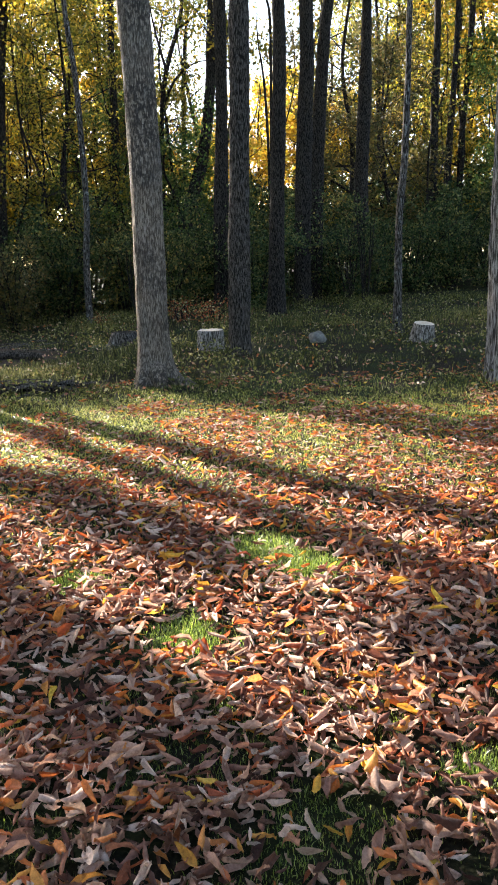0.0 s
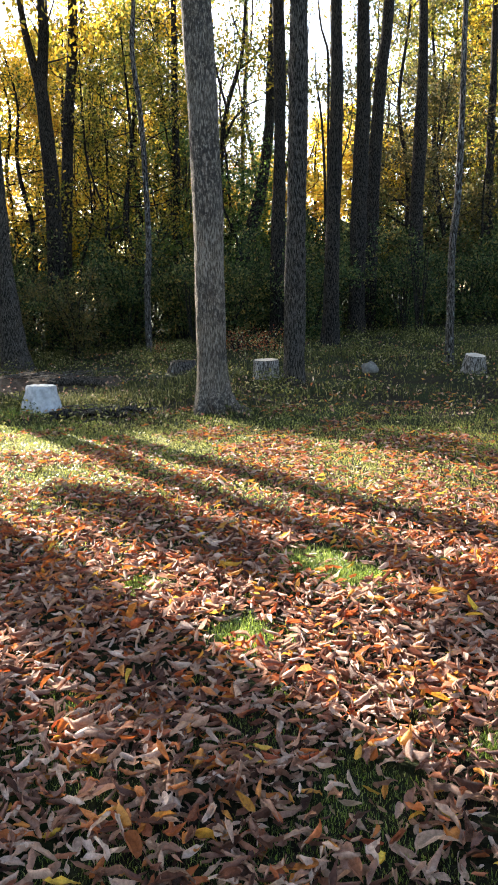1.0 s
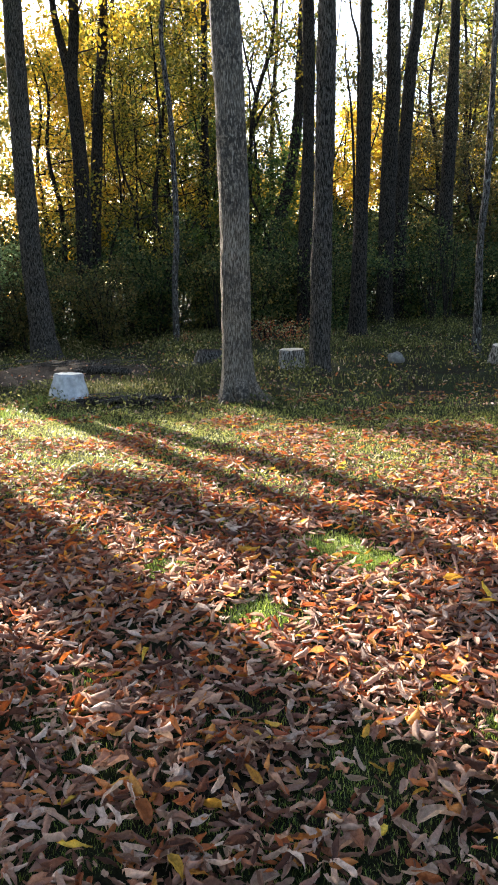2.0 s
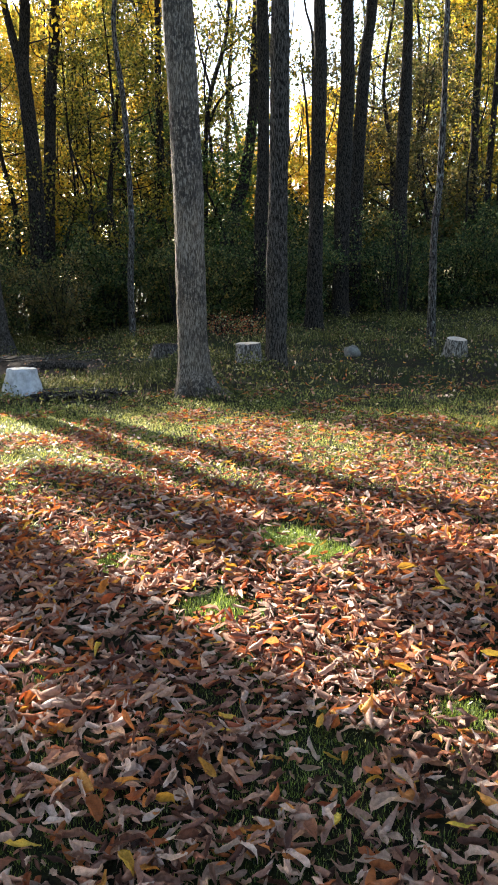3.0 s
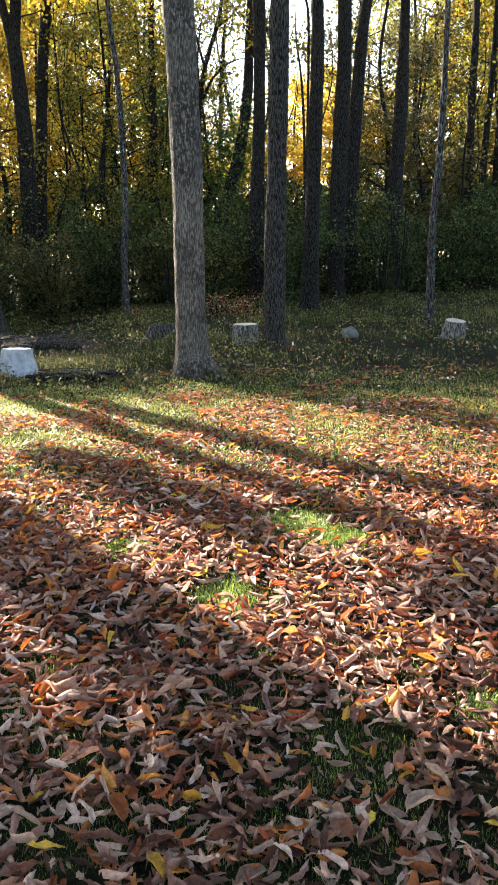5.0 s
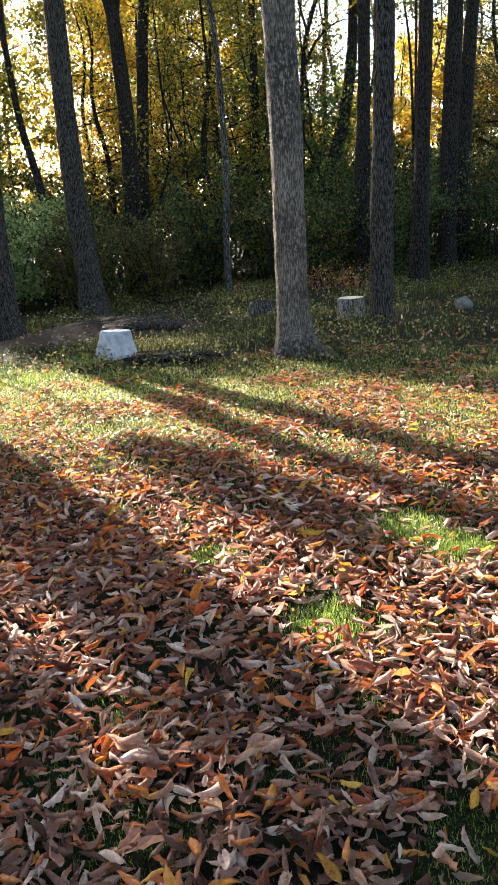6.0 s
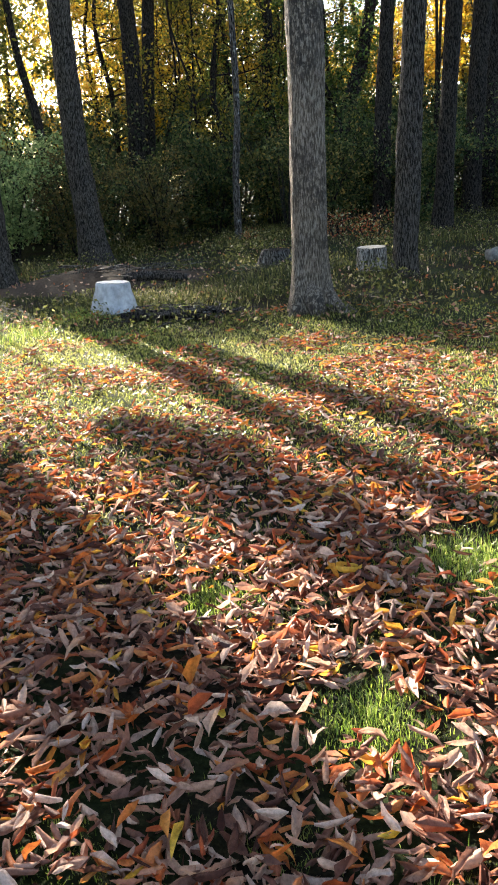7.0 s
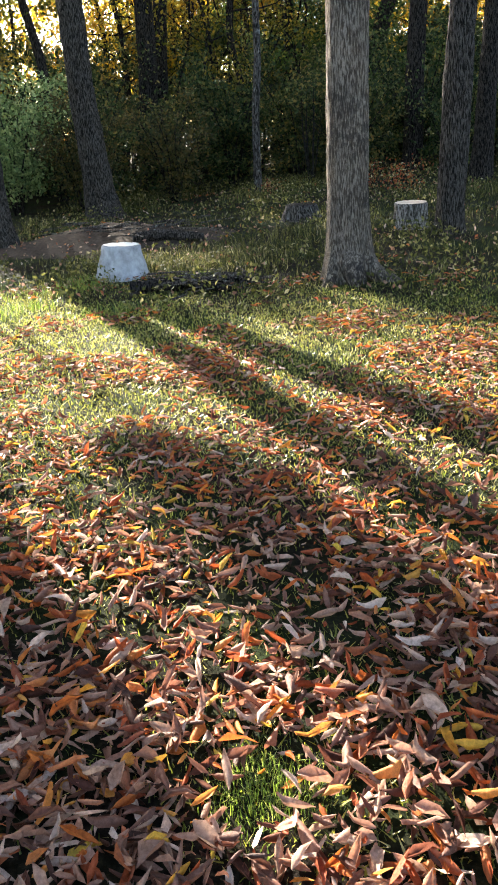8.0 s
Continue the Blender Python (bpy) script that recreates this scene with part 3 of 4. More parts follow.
# ---- woodland behind ----
KINDS = {
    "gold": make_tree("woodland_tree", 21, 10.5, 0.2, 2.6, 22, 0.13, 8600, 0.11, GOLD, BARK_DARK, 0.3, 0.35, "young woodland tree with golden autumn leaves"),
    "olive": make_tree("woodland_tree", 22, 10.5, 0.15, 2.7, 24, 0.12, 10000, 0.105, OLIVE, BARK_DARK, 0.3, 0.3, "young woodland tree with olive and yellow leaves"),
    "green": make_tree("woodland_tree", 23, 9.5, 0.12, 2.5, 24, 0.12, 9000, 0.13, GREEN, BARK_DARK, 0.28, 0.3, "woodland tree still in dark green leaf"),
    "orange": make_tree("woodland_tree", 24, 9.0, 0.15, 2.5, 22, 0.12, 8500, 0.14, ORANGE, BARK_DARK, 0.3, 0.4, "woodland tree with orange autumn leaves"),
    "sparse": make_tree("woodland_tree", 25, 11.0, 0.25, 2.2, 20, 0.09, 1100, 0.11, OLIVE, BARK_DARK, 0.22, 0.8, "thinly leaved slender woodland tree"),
    "narrow": make_tree("woodland_tree", 26, 6.9, 0.8, 0.22, 16, 0.045, 3800, 0.11, OLIVE, BARK_DARK, 0.09, 0.6, "unseen narrow olive tree added to shade the lawn"),
    "slim": make_tree("woodland_tree", 34, 8.0, 0.93, 0.34, 14, 0.035, 2400, 0.11, OLIVE, BARK_DARK, 0.12, 0.6, "unseen slim tree, small high crown added to shade the lawn"),
    "dense": make_tree("woodland_tree", 27, 11.0, 0.08, 2.3, 34, 0.16, 17000, 0.21, GREEN, BARK_DARK, 0.34, 0.25, "unseen dense dark green tree added to shade the lawn"),
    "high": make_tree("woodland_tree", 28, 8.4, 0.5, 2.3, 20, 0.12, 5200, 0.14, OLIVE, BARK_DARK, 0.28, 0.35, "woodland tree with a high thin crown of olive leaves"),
    # olive brown leaves, kept dark to stand for crowns in shadow
    "dull": make_tree("woodland_tree", 33, 10.5, 0.2, 2.5, 22, 0.12, 6200, 0.13, TAN, BARK_DARK, 0.26, 0.4, "young woodland tree, olive brown leaves darkened for shade"),
    "back": make_tree("garden_tree", 29, 12.0, 0.04, 3.3, 15, 0.2, 2600, 0.4, OLIVE, BARK_DARK, 0.5, 0.3, "unseen broad leafy tree added to screen low skylight"),
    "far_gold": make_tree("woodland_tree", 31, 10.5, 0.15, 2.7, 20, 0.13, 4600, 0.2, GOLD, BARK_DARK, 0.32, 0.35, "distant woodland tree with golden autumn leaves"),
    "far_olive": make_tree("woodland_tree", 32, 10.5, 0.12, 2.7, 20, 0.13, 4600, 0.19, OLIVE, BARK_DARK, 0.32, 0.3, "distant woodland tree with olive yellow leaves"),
}
# kind, x, y, height factor, turn
WOODS = [
    # both high trees are added for the shade they throw before the wood
    ("olive", -5.6, 27, 0.95, 10), ("gold", -9.5, 28, 0.95, 70), ("high", -11.5, 25, 1.02, 130), ("high", -11.6, 21.7, 0.78, 40), ("olive", -8.2, 30, 1.05, 200), ("olive", -6.2, 33, 1.1, 250),
    # the three tallest, left of view, are added to shade trunks on the right
    ("gold", -10.6, 30.2, 0.95, 20), ("gold", -21.9, 40.3, 2.0, 300), ("olive", -24.5, 42.0, 2.1, 75), ("gold", -20.3, 43.5, 1.9, 10), ("olive", -14.8, 27, 0.62, 95), ("olive", -10.6, 34, 1.1, 160), ("sparse", -15.5, 34, 1.1, 220), ("green", -4.4, 31, 0.75, 300),
    ("gold", -6.2, 38, 1.0, 45), ("olive", -8.5, 38, 1.2, 110), ("gold", -12.2, 39, 1.1, 170), ("sparse", -18, 38, 1.2, 240), ("orange", -17, 45, 0.8, 240), ("gold", -19, 31, 1.0, 15),
    ("green", -2.4, 29, 0.55, 60), ("olive", -3.2, 36, 0.75, 140), ("sparse", -2.6, 33, 0.95, 30), ("sparse", -1.0, 30, 0.8, 190),
    ("gold", -0.4, 39, 0.62, 25), ("gold", 2.4, 38, 0.72, 115), ("gold", 3.6, 41, 0.7, 205), ("olive", -2.2, 41, 0.62, 260), ("gold", 0.8, 41, 0.85, 0), ("gold", 2.8, 43, 0.95, 80), ("orange", -0.6, 44, 0.8, 150), ("gold", 1.8, 47, 1.0, 230), ("gold", -2.6, 46, 0.8, 310),
    ("dull", 3.9, 31, 1.2, 50), ("dull", 5.2, 32, 0.9, 20), ("dull", 4.8, 29, 0.75, 100), ("olive", 6.5, 36, 1.4, 160), ("olive", 8.6, 34, 1.25, 210), ("gold", 10.0, 38, 1.5, 280), ("olive", 5.0, 34.5, 1.3, 65), ("olive", 7.6, 38, 1.5, 310), ("gold", 10.8, 35, 1.4, 140), ("sparse", -3.5, 35, 1.3, 20), ("olive", -7.3, 36, 1.42, 85), ("gold", -8.3, 34, 1.4, 140), ("olive", -6.2, 36.8, 1.5, 20), ("olive", -5.2, 35.5, 1.35, 195), ("sparse", -2.1, 36.5, 1.35, 130), ("sparse", -0.9, 35.5, 1.1, 250), ("sparse", 3.6, 36, 1.3, 330),
    ("green", 9.6, 29.5, 0.95, 330), ("olive", 12.0, 33, 1.3, 40), ("gold", 13.0, 39, 1.55, 120), ("gold", 5.9, 41, 0.85, 180), ("olive", 7.6, 43, 1.3, 250),
    ("gold", 10.5, 46, 1.4, 300), ("gold", 4.0, 37, 0.7, 75), ("gold", 15, 44, 1.4, 15), ("gold", -9, 46, 1.4, 60), ("gold", -14, 48, 1.5, 100), ("olive", -5.5, 48, 1.2, 145), ("gold", -12.6, 23.5, 0.5, 35), ("olive", -22, 34, 1.2, 10), ("gold", -24, 42, 1.4, 130),
]
first = set()
for kind, x, y, s, turn in WOODS:
    if y >= 37 and kind in ("gold", "olive"):
        kind = "far_" + kind
    m = pose(x, y, float(ground_z(x, y)) - 0.05, 0, 0, turn)
    if kind in first:
        t = copy_thing(KINDS[kind], m)
    else:
        t = KINDS[kind]
        first.add(kind)
        t.matrix_basis = m
    t.scale = (s * 0.5 + 0.5, s * 0.5 + 0.5, s)

# thin dark saplings among them
rs = np.random.RandomState(14)
for k in range(3):
    r = np.random.RandomState(90 + k)
    bones = branching(9.0, 0.3, 1.3, 9, r, 0.055, lean=r.uniform(-1.2, 1.2), rise=0.9)
    sap = tagged(new("sapling"), "thin bare dark sapling in the wood", "tree", "saplings in the wood")
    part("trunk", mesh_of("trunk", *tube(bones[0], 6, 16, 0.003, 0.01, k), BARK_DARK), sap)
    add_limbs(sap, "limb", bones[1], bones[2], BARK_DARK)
    for j in range(12):
        x, y = rs.uniform(-11, 12), rs.uniform(23.5, 35)
        if -3.4 < x < 3.6 and j:
            x += 7 if x > 0 else -6
        m = pose(x, y, float(ground_z(x, y)) - 0.05, rs.uniform(-4, 4), rs.uniform(-6, 6), rs.uniform(0, 360))
        if j:
            copy_thing(sap, m).scale = (1, 1, rs.uniform(0.7, 1.2))
        else:
            sap.matrix_basis = m

# unseen trees to the side, towards the sun, added to shade the lawn
for kind, x, y, s, turn in (("dense", -11.5, 12.55, 1.0, 30), ("narrow", -9.7, 15.38, 1.0, 210), ("slim", -9.55, 15.5, 1.0, 60),
                             # the back ring, also unseen, is added only to screen low skylight
                             ("back", 15, 12, 0.65, 0), ("back", 18, 6.5, 0.72, 50), ("back", 19, 0, 0.65, 100), ("back", 18, -6, 0.72, 150), ("back", 14.5, -11, 0.65, 200), ("back", 9.5, -14.5, 0.72, 250), ("back", 4, -16, 0.65, 300),
                             ("back", -2, -16.5, 0.72, 20), ("back", -8, -15.5, 0.65, 70), ("back", -13, -12, 0.72, 120), ("back", -16.5, -7, 0.65, 170), ("back", -18.5, -1, 0.72, 220), ("back", -18.5, 5, 0.65, 270)):
    m = pose(x, y, -0.1, 0, 0, turn)
    if kind in first:
        t = copy_thing(KINDS[kind], m)
    else:
        t = KINDS[kind]
        first.add(kind)
        t.matrix_basis = m
    t.scale = (s * 0.5 + 0.5, s * 0.5 + 0.5, s)


# ---- shrubs ----
def make_shrub(name, seed, height, radius, leaves, size, leaf_mat, label, count=11):
    rng = np.random.RandomState(seed)
    root = tagged(new(name), label, "shrub")
    stems, twigs = [], []
    for k in range(count):
        az, out = k * 2.4, radius * rng.uniform(0.35, 1.0)
        tip = np.array([math.cos(az) * out, math.sin(az) * out, height * rng.uniform(0.6, 1.0)])
        mid = tip * (0.35, 0.35, 0.55) + rng.normal(size=3) * 0.08
        stem = [(0.06 * math.cos(az), 0.06 * math.sin(az), -0.08, 0.025), (*mid, 0.016), (*tip, 0.004)]
        stems.append(stem)
        sl = curve_points(stem, 14)
        for _ in range(9):
            s = sl[rng.randint(2, 14)]
            w = np.array([math.cos(az), math.sin(az), 0.1]) * 0.4 + rng.normal(size=3) * 0.7
            w /= np.linalg.norm(w)
            ln = radius * rng.uniform(0.25, 0.55)
            e = s[:3] + w * ln
            e[2] = max(e[2], 0.1)
            twigs.append([(*s[:3], 0.008), (*(s[:3] + w * ln * 0.5), 0.005), (*e, 0.002)])
    add_limbs(root, "stem", stems, twigs, BARK_DARK)
    p = crown_points(stems, twigs, leaves, 0.15, rng, 2.0)
    p[:, 2] = np.abs(p[:, 2]) + 0.03
    part("foliage", quads_mesh("foliage", *leaf_quads(p, size, rng, 0.2), leaf_mat), root)
    return root


SHRUBS = {
    "a": make_shrub("shrub", 51, 3.1, 1.5, 5200, 0.09, SHRUB, "dense dark green shrub at the wood's edge"),
    "b": make_shrub("shrub", 52, 2.6, 1.7, 5200, 0.09, SHRUB, "broad dark green shrub under the trees"),
    "c": make_shrub("shrub", 53, 2.3, 1.2, 3500, 0.08, TAN, "olive brown thinning shrub under the trees"),
    "f": make_shrub("shrub", 56, 0.6, 0.4, 380, 0.055, RUST, "small shrub with rust red and pale leaves", 7),
    "g": make_shrub("shrub", 57, 2.6, 0.45, 160, 0.05, SHRUB, "wispy shoots rising from the undergrowth", 9),
    "d": make_shrub("shrub", 54, 3.0, 1.7, 2600, 0.15, SHRUB, "dark green shrub deep in the wood", 7),
    "e": make_shrub("shrub", 55, 2.7, 1.4, 5000, 0.085, SUNLIT_PALE_GREEN, "light green shrub beside a leaning tree, lightened for sun"),
}
BUSHES = [("f", -1.5, 18.6, 0.9), ("f", -0.75, 17.9, 0.9), ("f", -3.4, 19.2, 0.5), ("g", 3.1, 22.4, 1.0), ("g", 2.75, 22.9, 0.9), ("g", -2.8, 20.8, 0.8), ("e", -8.7, 18.9, 1.0), ("e", -9.9, 20.2, 1.05), ("b", -7.6, 20.6, 1.0), ("c", -5.6, 19.9, 0.9), ("a", -4.9, 22.6, 1.0), ("b", -6.6, 22.8, 1.1), ("c", -7.2, 18.9, 0.9), ("a", -3.2, 22.2, 0.95), ("b", -2.0, 21.6, 0.95),
          ("a", -0.7, 22.8, 0.95), ("b", 0.2, 21.8, 0.9), ("a", 1.2, 24.6, 1.0), ("b", 2.6, 23.6, 0.95), ("a", 3.6, 25.0, 0.9), ("b", 5.0, 26.0, 1.0), ("a", 6.4, 26.6, 1.0), ("b", 7.8, 27.2, 1.05),
          ("a", 9.2, 27.4, 1.1), ("b", 10.6, 27.0, 1.1), ("b", -10.4, 20.8, 1.1), ("a", -12.0, 22.0, 1.1), ("a", -8.8, 24.2, 1.2), ("b", -3.8, 25.2, 1.1), ("b", -1.4, 25.4, 1.0), ("a", 2.4, 27.5, 1.0),
          ("b", 4.6, 29.0, 1.1), ("a", 7.0, 30.0, 1.2), ("b", 0.4, 27.8, 1.0), ("b", -6.0, 26.4, 1.1), ("a", 12.2, 28.5, 1.2), ("a", 9.6, 31.5, 1.3),
          ("b", -10.2, 23.6, 1.2), ("a", -12.6, 26, 1.4), ("b", -15, 24.5, 1.4), ("a", -9.6, 29, 1.4), ("b", -6.6, 31, 1.5), ("a", -3.2, 32, 1.4), ("b", 0, 33, 1.4), ("a", 3.0, 33, 1.4), ("b", 6.4, 34, 1.5),
          ("b", 13, 32, 1.5), ("a", -13.5, 19.5, 1.1), ("a", -2.2, 38, 1.6), ("b", 1.4, 37, 1.5), ("a", 10, 37, 1.7), ("b", -12, 35, 1.7), ("a", -17, 30, 1.7)]
seen_kinds = set()
for k, (kind, x, y, s) in enumerate(BUSHES):
    kind = "d" if y >= 27.5 else kind
    m = pose(x, y, float(ground_z(x, y)), 0, 0, 67 * k)
    if kind in seen_kinds:
        b = copy_thing(SHRUBS[kind], m)
    else:
        b = SHRUBS[kind]
        seen_kinds.add(kind)
        b.matrix_basis = m
    b.scale = (s, s, s)


# ---- stumps, stone, logs ----
def make_stump(x, y, r_top, r_base, height, body_mat, top_mat, label, tilt=0.0, seed=0):
    root = tagged(new("tree_stump"), label, "stump")
    root.matrix_basis = pose(x, y, float(ground_z(x, y)), 0, tilt, 40 * seed)
    seg = 40
    verts, faces = [], []
    rows = [(-0.1, r_base * 1.1), (0.0, r_base * 1.05), (height * 0.15, r_base * 0.93), (height * 0.4, r_base * 0.55 + r_top * 0.45), (height * 0.75, r_top * 1.02), (height - 0.012, r_top), (height, r_top * 0.96)]
    for z, r in rows:
        for j in range(seg):
            a = 2 * math.pi * j / seg
            low = max(0, 1 - z / height)
            k = r * (1 + 0.1 * low * math.cos(4 * a + seed) + 0.05 * noise.noise((math.cos(a) * 2, math.sin(a) * 2, seed + z * 2)))
            verts.append((k * math.cos(a), k * math.sin(a), z))
    faces = [(i * seg + j, i * seg + (j + 1) % seg, (i + 1) * seg + (j + 1) % seg, (i + 1) * seg + j) for i in range(len(rows) - 1) for j in range(seg)]
    part("stump_side", mesh_of("stump_side", verts, faces, body_mat), root)
    tv, tf = [(0, 0, height - 0.004)], []
    for ring, q in enumerate((0.35, 0.7, 0.965)):
        for j in range(seg):
            a = 2 * math.pi * j / seg
            k = q * r_top * 0.98 * (1 + 0.05 * noise.noise((math.cos(a) * 2, math.sin(a) * 2, seed + height * 2)))
            tv.append((k * math.cos(a), k * math.sin(a), height + 0.004 + 0.006 * noise.noise((math.cos(a) * q * 4, math.sin(a) * q * 4, seed))))
    tf = [(0, 1 + j, 1 + (j + 1) % seg) for j in range(seg)]
    tf += [(1 + r * seg + j, 1 + (r + 1) * seg + j, 1 + (r + 1) * seg + (j + 1) % seg, 1 + r * seg + (j + 1) % seg) for r in range(2) for j in range(seg)]
    part("cut_top", mesh_of("cut_top", tv, tf, top_mat), root, "pale sawn top")
    return root


make_stump(-3.71, 10.98, 0.21, 0.278, 0.35, STUMP_PALE, STUMP_TOP_PALE, "pale weathered tree stump with a sawn top on the grass", 2, 1)
make_stump(-0.65, 13.65, 0.215, 0.25, 0.32, STUMP_GREY, CUT_WOOD, "grey tree stump with a pale sawn top among weeds", -2, 2)
make_stump(2.88, 13.95, 0.175, 0.21, 0.31, STUMP_GREY, CUT_WOOD, "split grey tree stump with a pale sawn top", -10, 3)
make_stump(-2.25, 14.9, 0.24, 0.3, 0.22, BARK_LICHEN, BARK_DARK, "low dark mossy tree stump in shade", 0, 4)


def make_rock(x, y, r, label, seed):
    bm = bmesh.new()
    bmesh.ops.create_icosphere(bm, subdivisions=4, radius=r)
    for v in bm.verts:
        v.co *= 1 + 0.3 * noise.noise(v.co / r * 1.1 + Vector((seed, 0, 0))) + 0.06 * noise.noise(v.co / r * 4)
        v.co.z *= 0.85
    me = bpy.data.meshes.new("rock")
    bm.to_mesh(me)
    bm.free()
    me.materials.append(STONE)
    me.polygons.foreach_set("use_smooth", [True] * len(me.polygons))
    ob = tagged(new("rock", me), label, "rock")
    ob.location = (x, y, float(ground_z(x, y)) + r * 0.5)


make_rock(1.14, 14.1, 0.14, "rounded grey boulder half hidden in weeds", 3)


def make_log(rows, label, mat, seed):
    x0, y0 = rows[0][0], rows[0][1]
    ob = new("log", mesh_of("log", *tube([(x - x0, y - y0, z, r) for x, y, z, r in rows], 14, 30, 0.01, 0, seed), mat))
    ob.location = (x0, y0, float(ground_z(x0, y0)))
    tagged(ob, label, "log")


make_log([(-4.25, 13.0, 0.06, 0.07), (-3.8, 13.1, 0.08, 0.075), (-3.3, 13.0, 0.05, 0.06)], "short fallen log with dark bark in the shade", BARK_PLATED, 61)
make_log([(-3.3, 10.0, 0.06, 0.06), (-2.8, 10.1, 0.07, 0.06), (-2.3, 10.0, 0.05, 0.04)], "fallen branch with dark bark lying in grass", BARK_DARK, 62)
make_log([(-3.2, 10.3, 0.05, 0.05), (-2.7, 10.25, 0.06, 0.045), (-2.1, 10.5, 0.05, 0.03)], "fallen branch with dark bark lying in grass", BARK_DARK, 63)


# ---- grass, weeds and fallen leaves ----
def blades(points, length, width, rng, lean=0.5):
    """Grass blades: bent strips of two quads."""
    n = len(points)
    az = rng.uniform(0, 6.283, n)
    side = np.stack([np.cos(az), np.sin(az), np.zeros(n)], 1)
    bend = np.stack([-np.sin(az), np.cos(az), np.zeros(n)], 1) * (rng.uniform(0.1, 1.0, n) * lean)[:, None]
    ln = (length * rng.uniform(0.5, 1.3, n))[:, None]
    wd = width * rng.uniform(0.7, 1.3, n)[:, None]
    up = np.array([0, 0, 1.0])
    v = np.empty((n, 6, 3))
    mid, tip = points + ln * (0.55 * up + 0.25 * bend), points + ln * (0.9 * up + 0.9 * bend)
    v[:, 0], v[:, 1] = points - side * wd, points + side * wd
    v[:, 2], v[:, 3] = mid + side * wd * 0.8, mid - side * wd * 0.8
    v[:, 4], v[:, 5] = tip + side * wd * 0.15, tip - side * wd * 0.15
    k = np.arange(n)[:, None] * 6
    f = np.concatenate([k + np.array([[0, 1, 2, 3]]), k + np.array([[3, 2, 4, 5]])])
    return v.reshape(-1, 3), f


def patches(x, y, scale, seed):
    return np.array([noise.noise((a * scale, b * scale, seed)) for a, b in zip(x, y)])


def scatter(n, x0, x1, y0, y1, rng):
    """Points all over a stretch of lawn."""
    return rng.uniform(x0, x1, n), rng.uniform(y0, y1, n)


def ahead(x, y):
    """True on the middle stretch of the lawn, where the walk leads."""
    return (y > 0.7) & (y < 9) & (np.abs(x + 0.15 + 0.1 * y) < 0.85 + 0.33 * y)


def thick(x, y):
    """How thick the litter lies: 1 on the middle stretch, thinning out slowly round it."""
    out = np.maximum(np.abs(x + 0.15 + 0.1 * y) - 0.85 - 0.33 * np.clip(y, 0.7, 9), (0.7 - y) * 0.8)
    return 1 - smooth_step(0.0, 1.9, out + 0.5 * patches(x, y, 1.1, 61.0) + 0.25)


GREEN_SPOTS = [(-0.3, 3.12, 0.17), (0.02, 4.14, 0.25), (0.28, 3.87, 0.19), (-0.9, 3.76, 0.14), (0.62, 2.15, 0.1)]


def bare(x, y):
    """1 where grass shows free of leaves."""
    k = np.zeros(len(x))
    for a, b, r in GREEN_SPOTS:
        k = np.maximum(k, np.exp(-(((x - a) ** 2 + ((y - b) * 0.9) ** 2) / (r * r * 1.15)) ** 2))
    return k


def dark_gaps(x, y):
    """1 where the litter is thin and shaded turf shows."""
    k = np.zeros(len(x))
    for a, b, r in ((0.02, 1.75, 0.2), (-0.45, 1.6, 0.16), (0.12, 2.0, 0.12), (0.7, 1.7, 0.15)):
        k = np.maximum(k, np.exp(-((x - a) ** 2 + (y - b) ** 2) / (r * r)))
    return k


rng = np.random.RandomState(77)
gx1, gy1 = scatter(76000, -6.5, 5.5, -3, 10.5, rng)
pn = patches(gx1, gy1, 0.8, 4.0)
spot = bare(gx1, gy1)
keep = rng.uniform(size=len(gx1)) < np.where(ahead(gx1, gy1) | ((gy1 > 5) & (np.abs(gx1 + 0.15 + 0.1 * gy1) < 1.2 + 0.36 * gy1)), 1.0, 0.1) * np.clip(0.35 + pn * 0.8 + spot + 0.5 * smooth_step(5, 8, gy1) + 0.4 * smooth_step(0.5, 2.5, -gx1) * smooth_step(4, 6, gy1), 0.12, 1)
gx1, gy1 = gx1[keep], gy1[keep]
ex, ey = [], []
for a, b, r in GREEN_SPOTS:
    n = int(16000 * r * r * 4)
    ex.append(rng.normal(a, r * 0.62, n)), ey.append(rng.normal(b, r * 0.66, n))
for a, b, r in ((0.02, 1.75, 0.2), (-0.45, 1.6, 0.16), (0.12, 2.0, 0.14), (0.7, 1.7, 0.15), (0.6, 1.95, 0.14), (0.45, 2.6, 0.12), (0.75, 2.6, 0.12), (-0.75, 2.3, 0.14)):
    n = int(3600 * r * r * 4)
    ex.append(rng.normal(a, r * 0.6, n)), ey.append(rng.normal(b, r * 0.7, n))
hx0, hy0 = rng.uniform(-1.1, 1.2, 26000), rng.uniform(1.1, 2.7, 26000)
thin = patches(hx0, hy0, 3.0, 91.0) > -0.02
ex.append(hx0[thin]), ey.append(hy0[thin])
gx1, gy1 = np.concatenate([gx1, *ex]), np.concatenate([gy1, *ey])
gp = np.stack([gx1, gy1, ground_z(gx1, gy1) - 0.004], 1)
tagged(new("lawn_grass", quads_mesh("lawn_grass", *blades(gp, 0.023 + 0.012 * bare(gx1, gy1), 0.0013 + 0.0014 * smooth_step(4, 8, gy1)[:, None], rng, 0.9), GRASS)), "short green lawn grass showing between fallen leaves", "grass", kind="stuff")

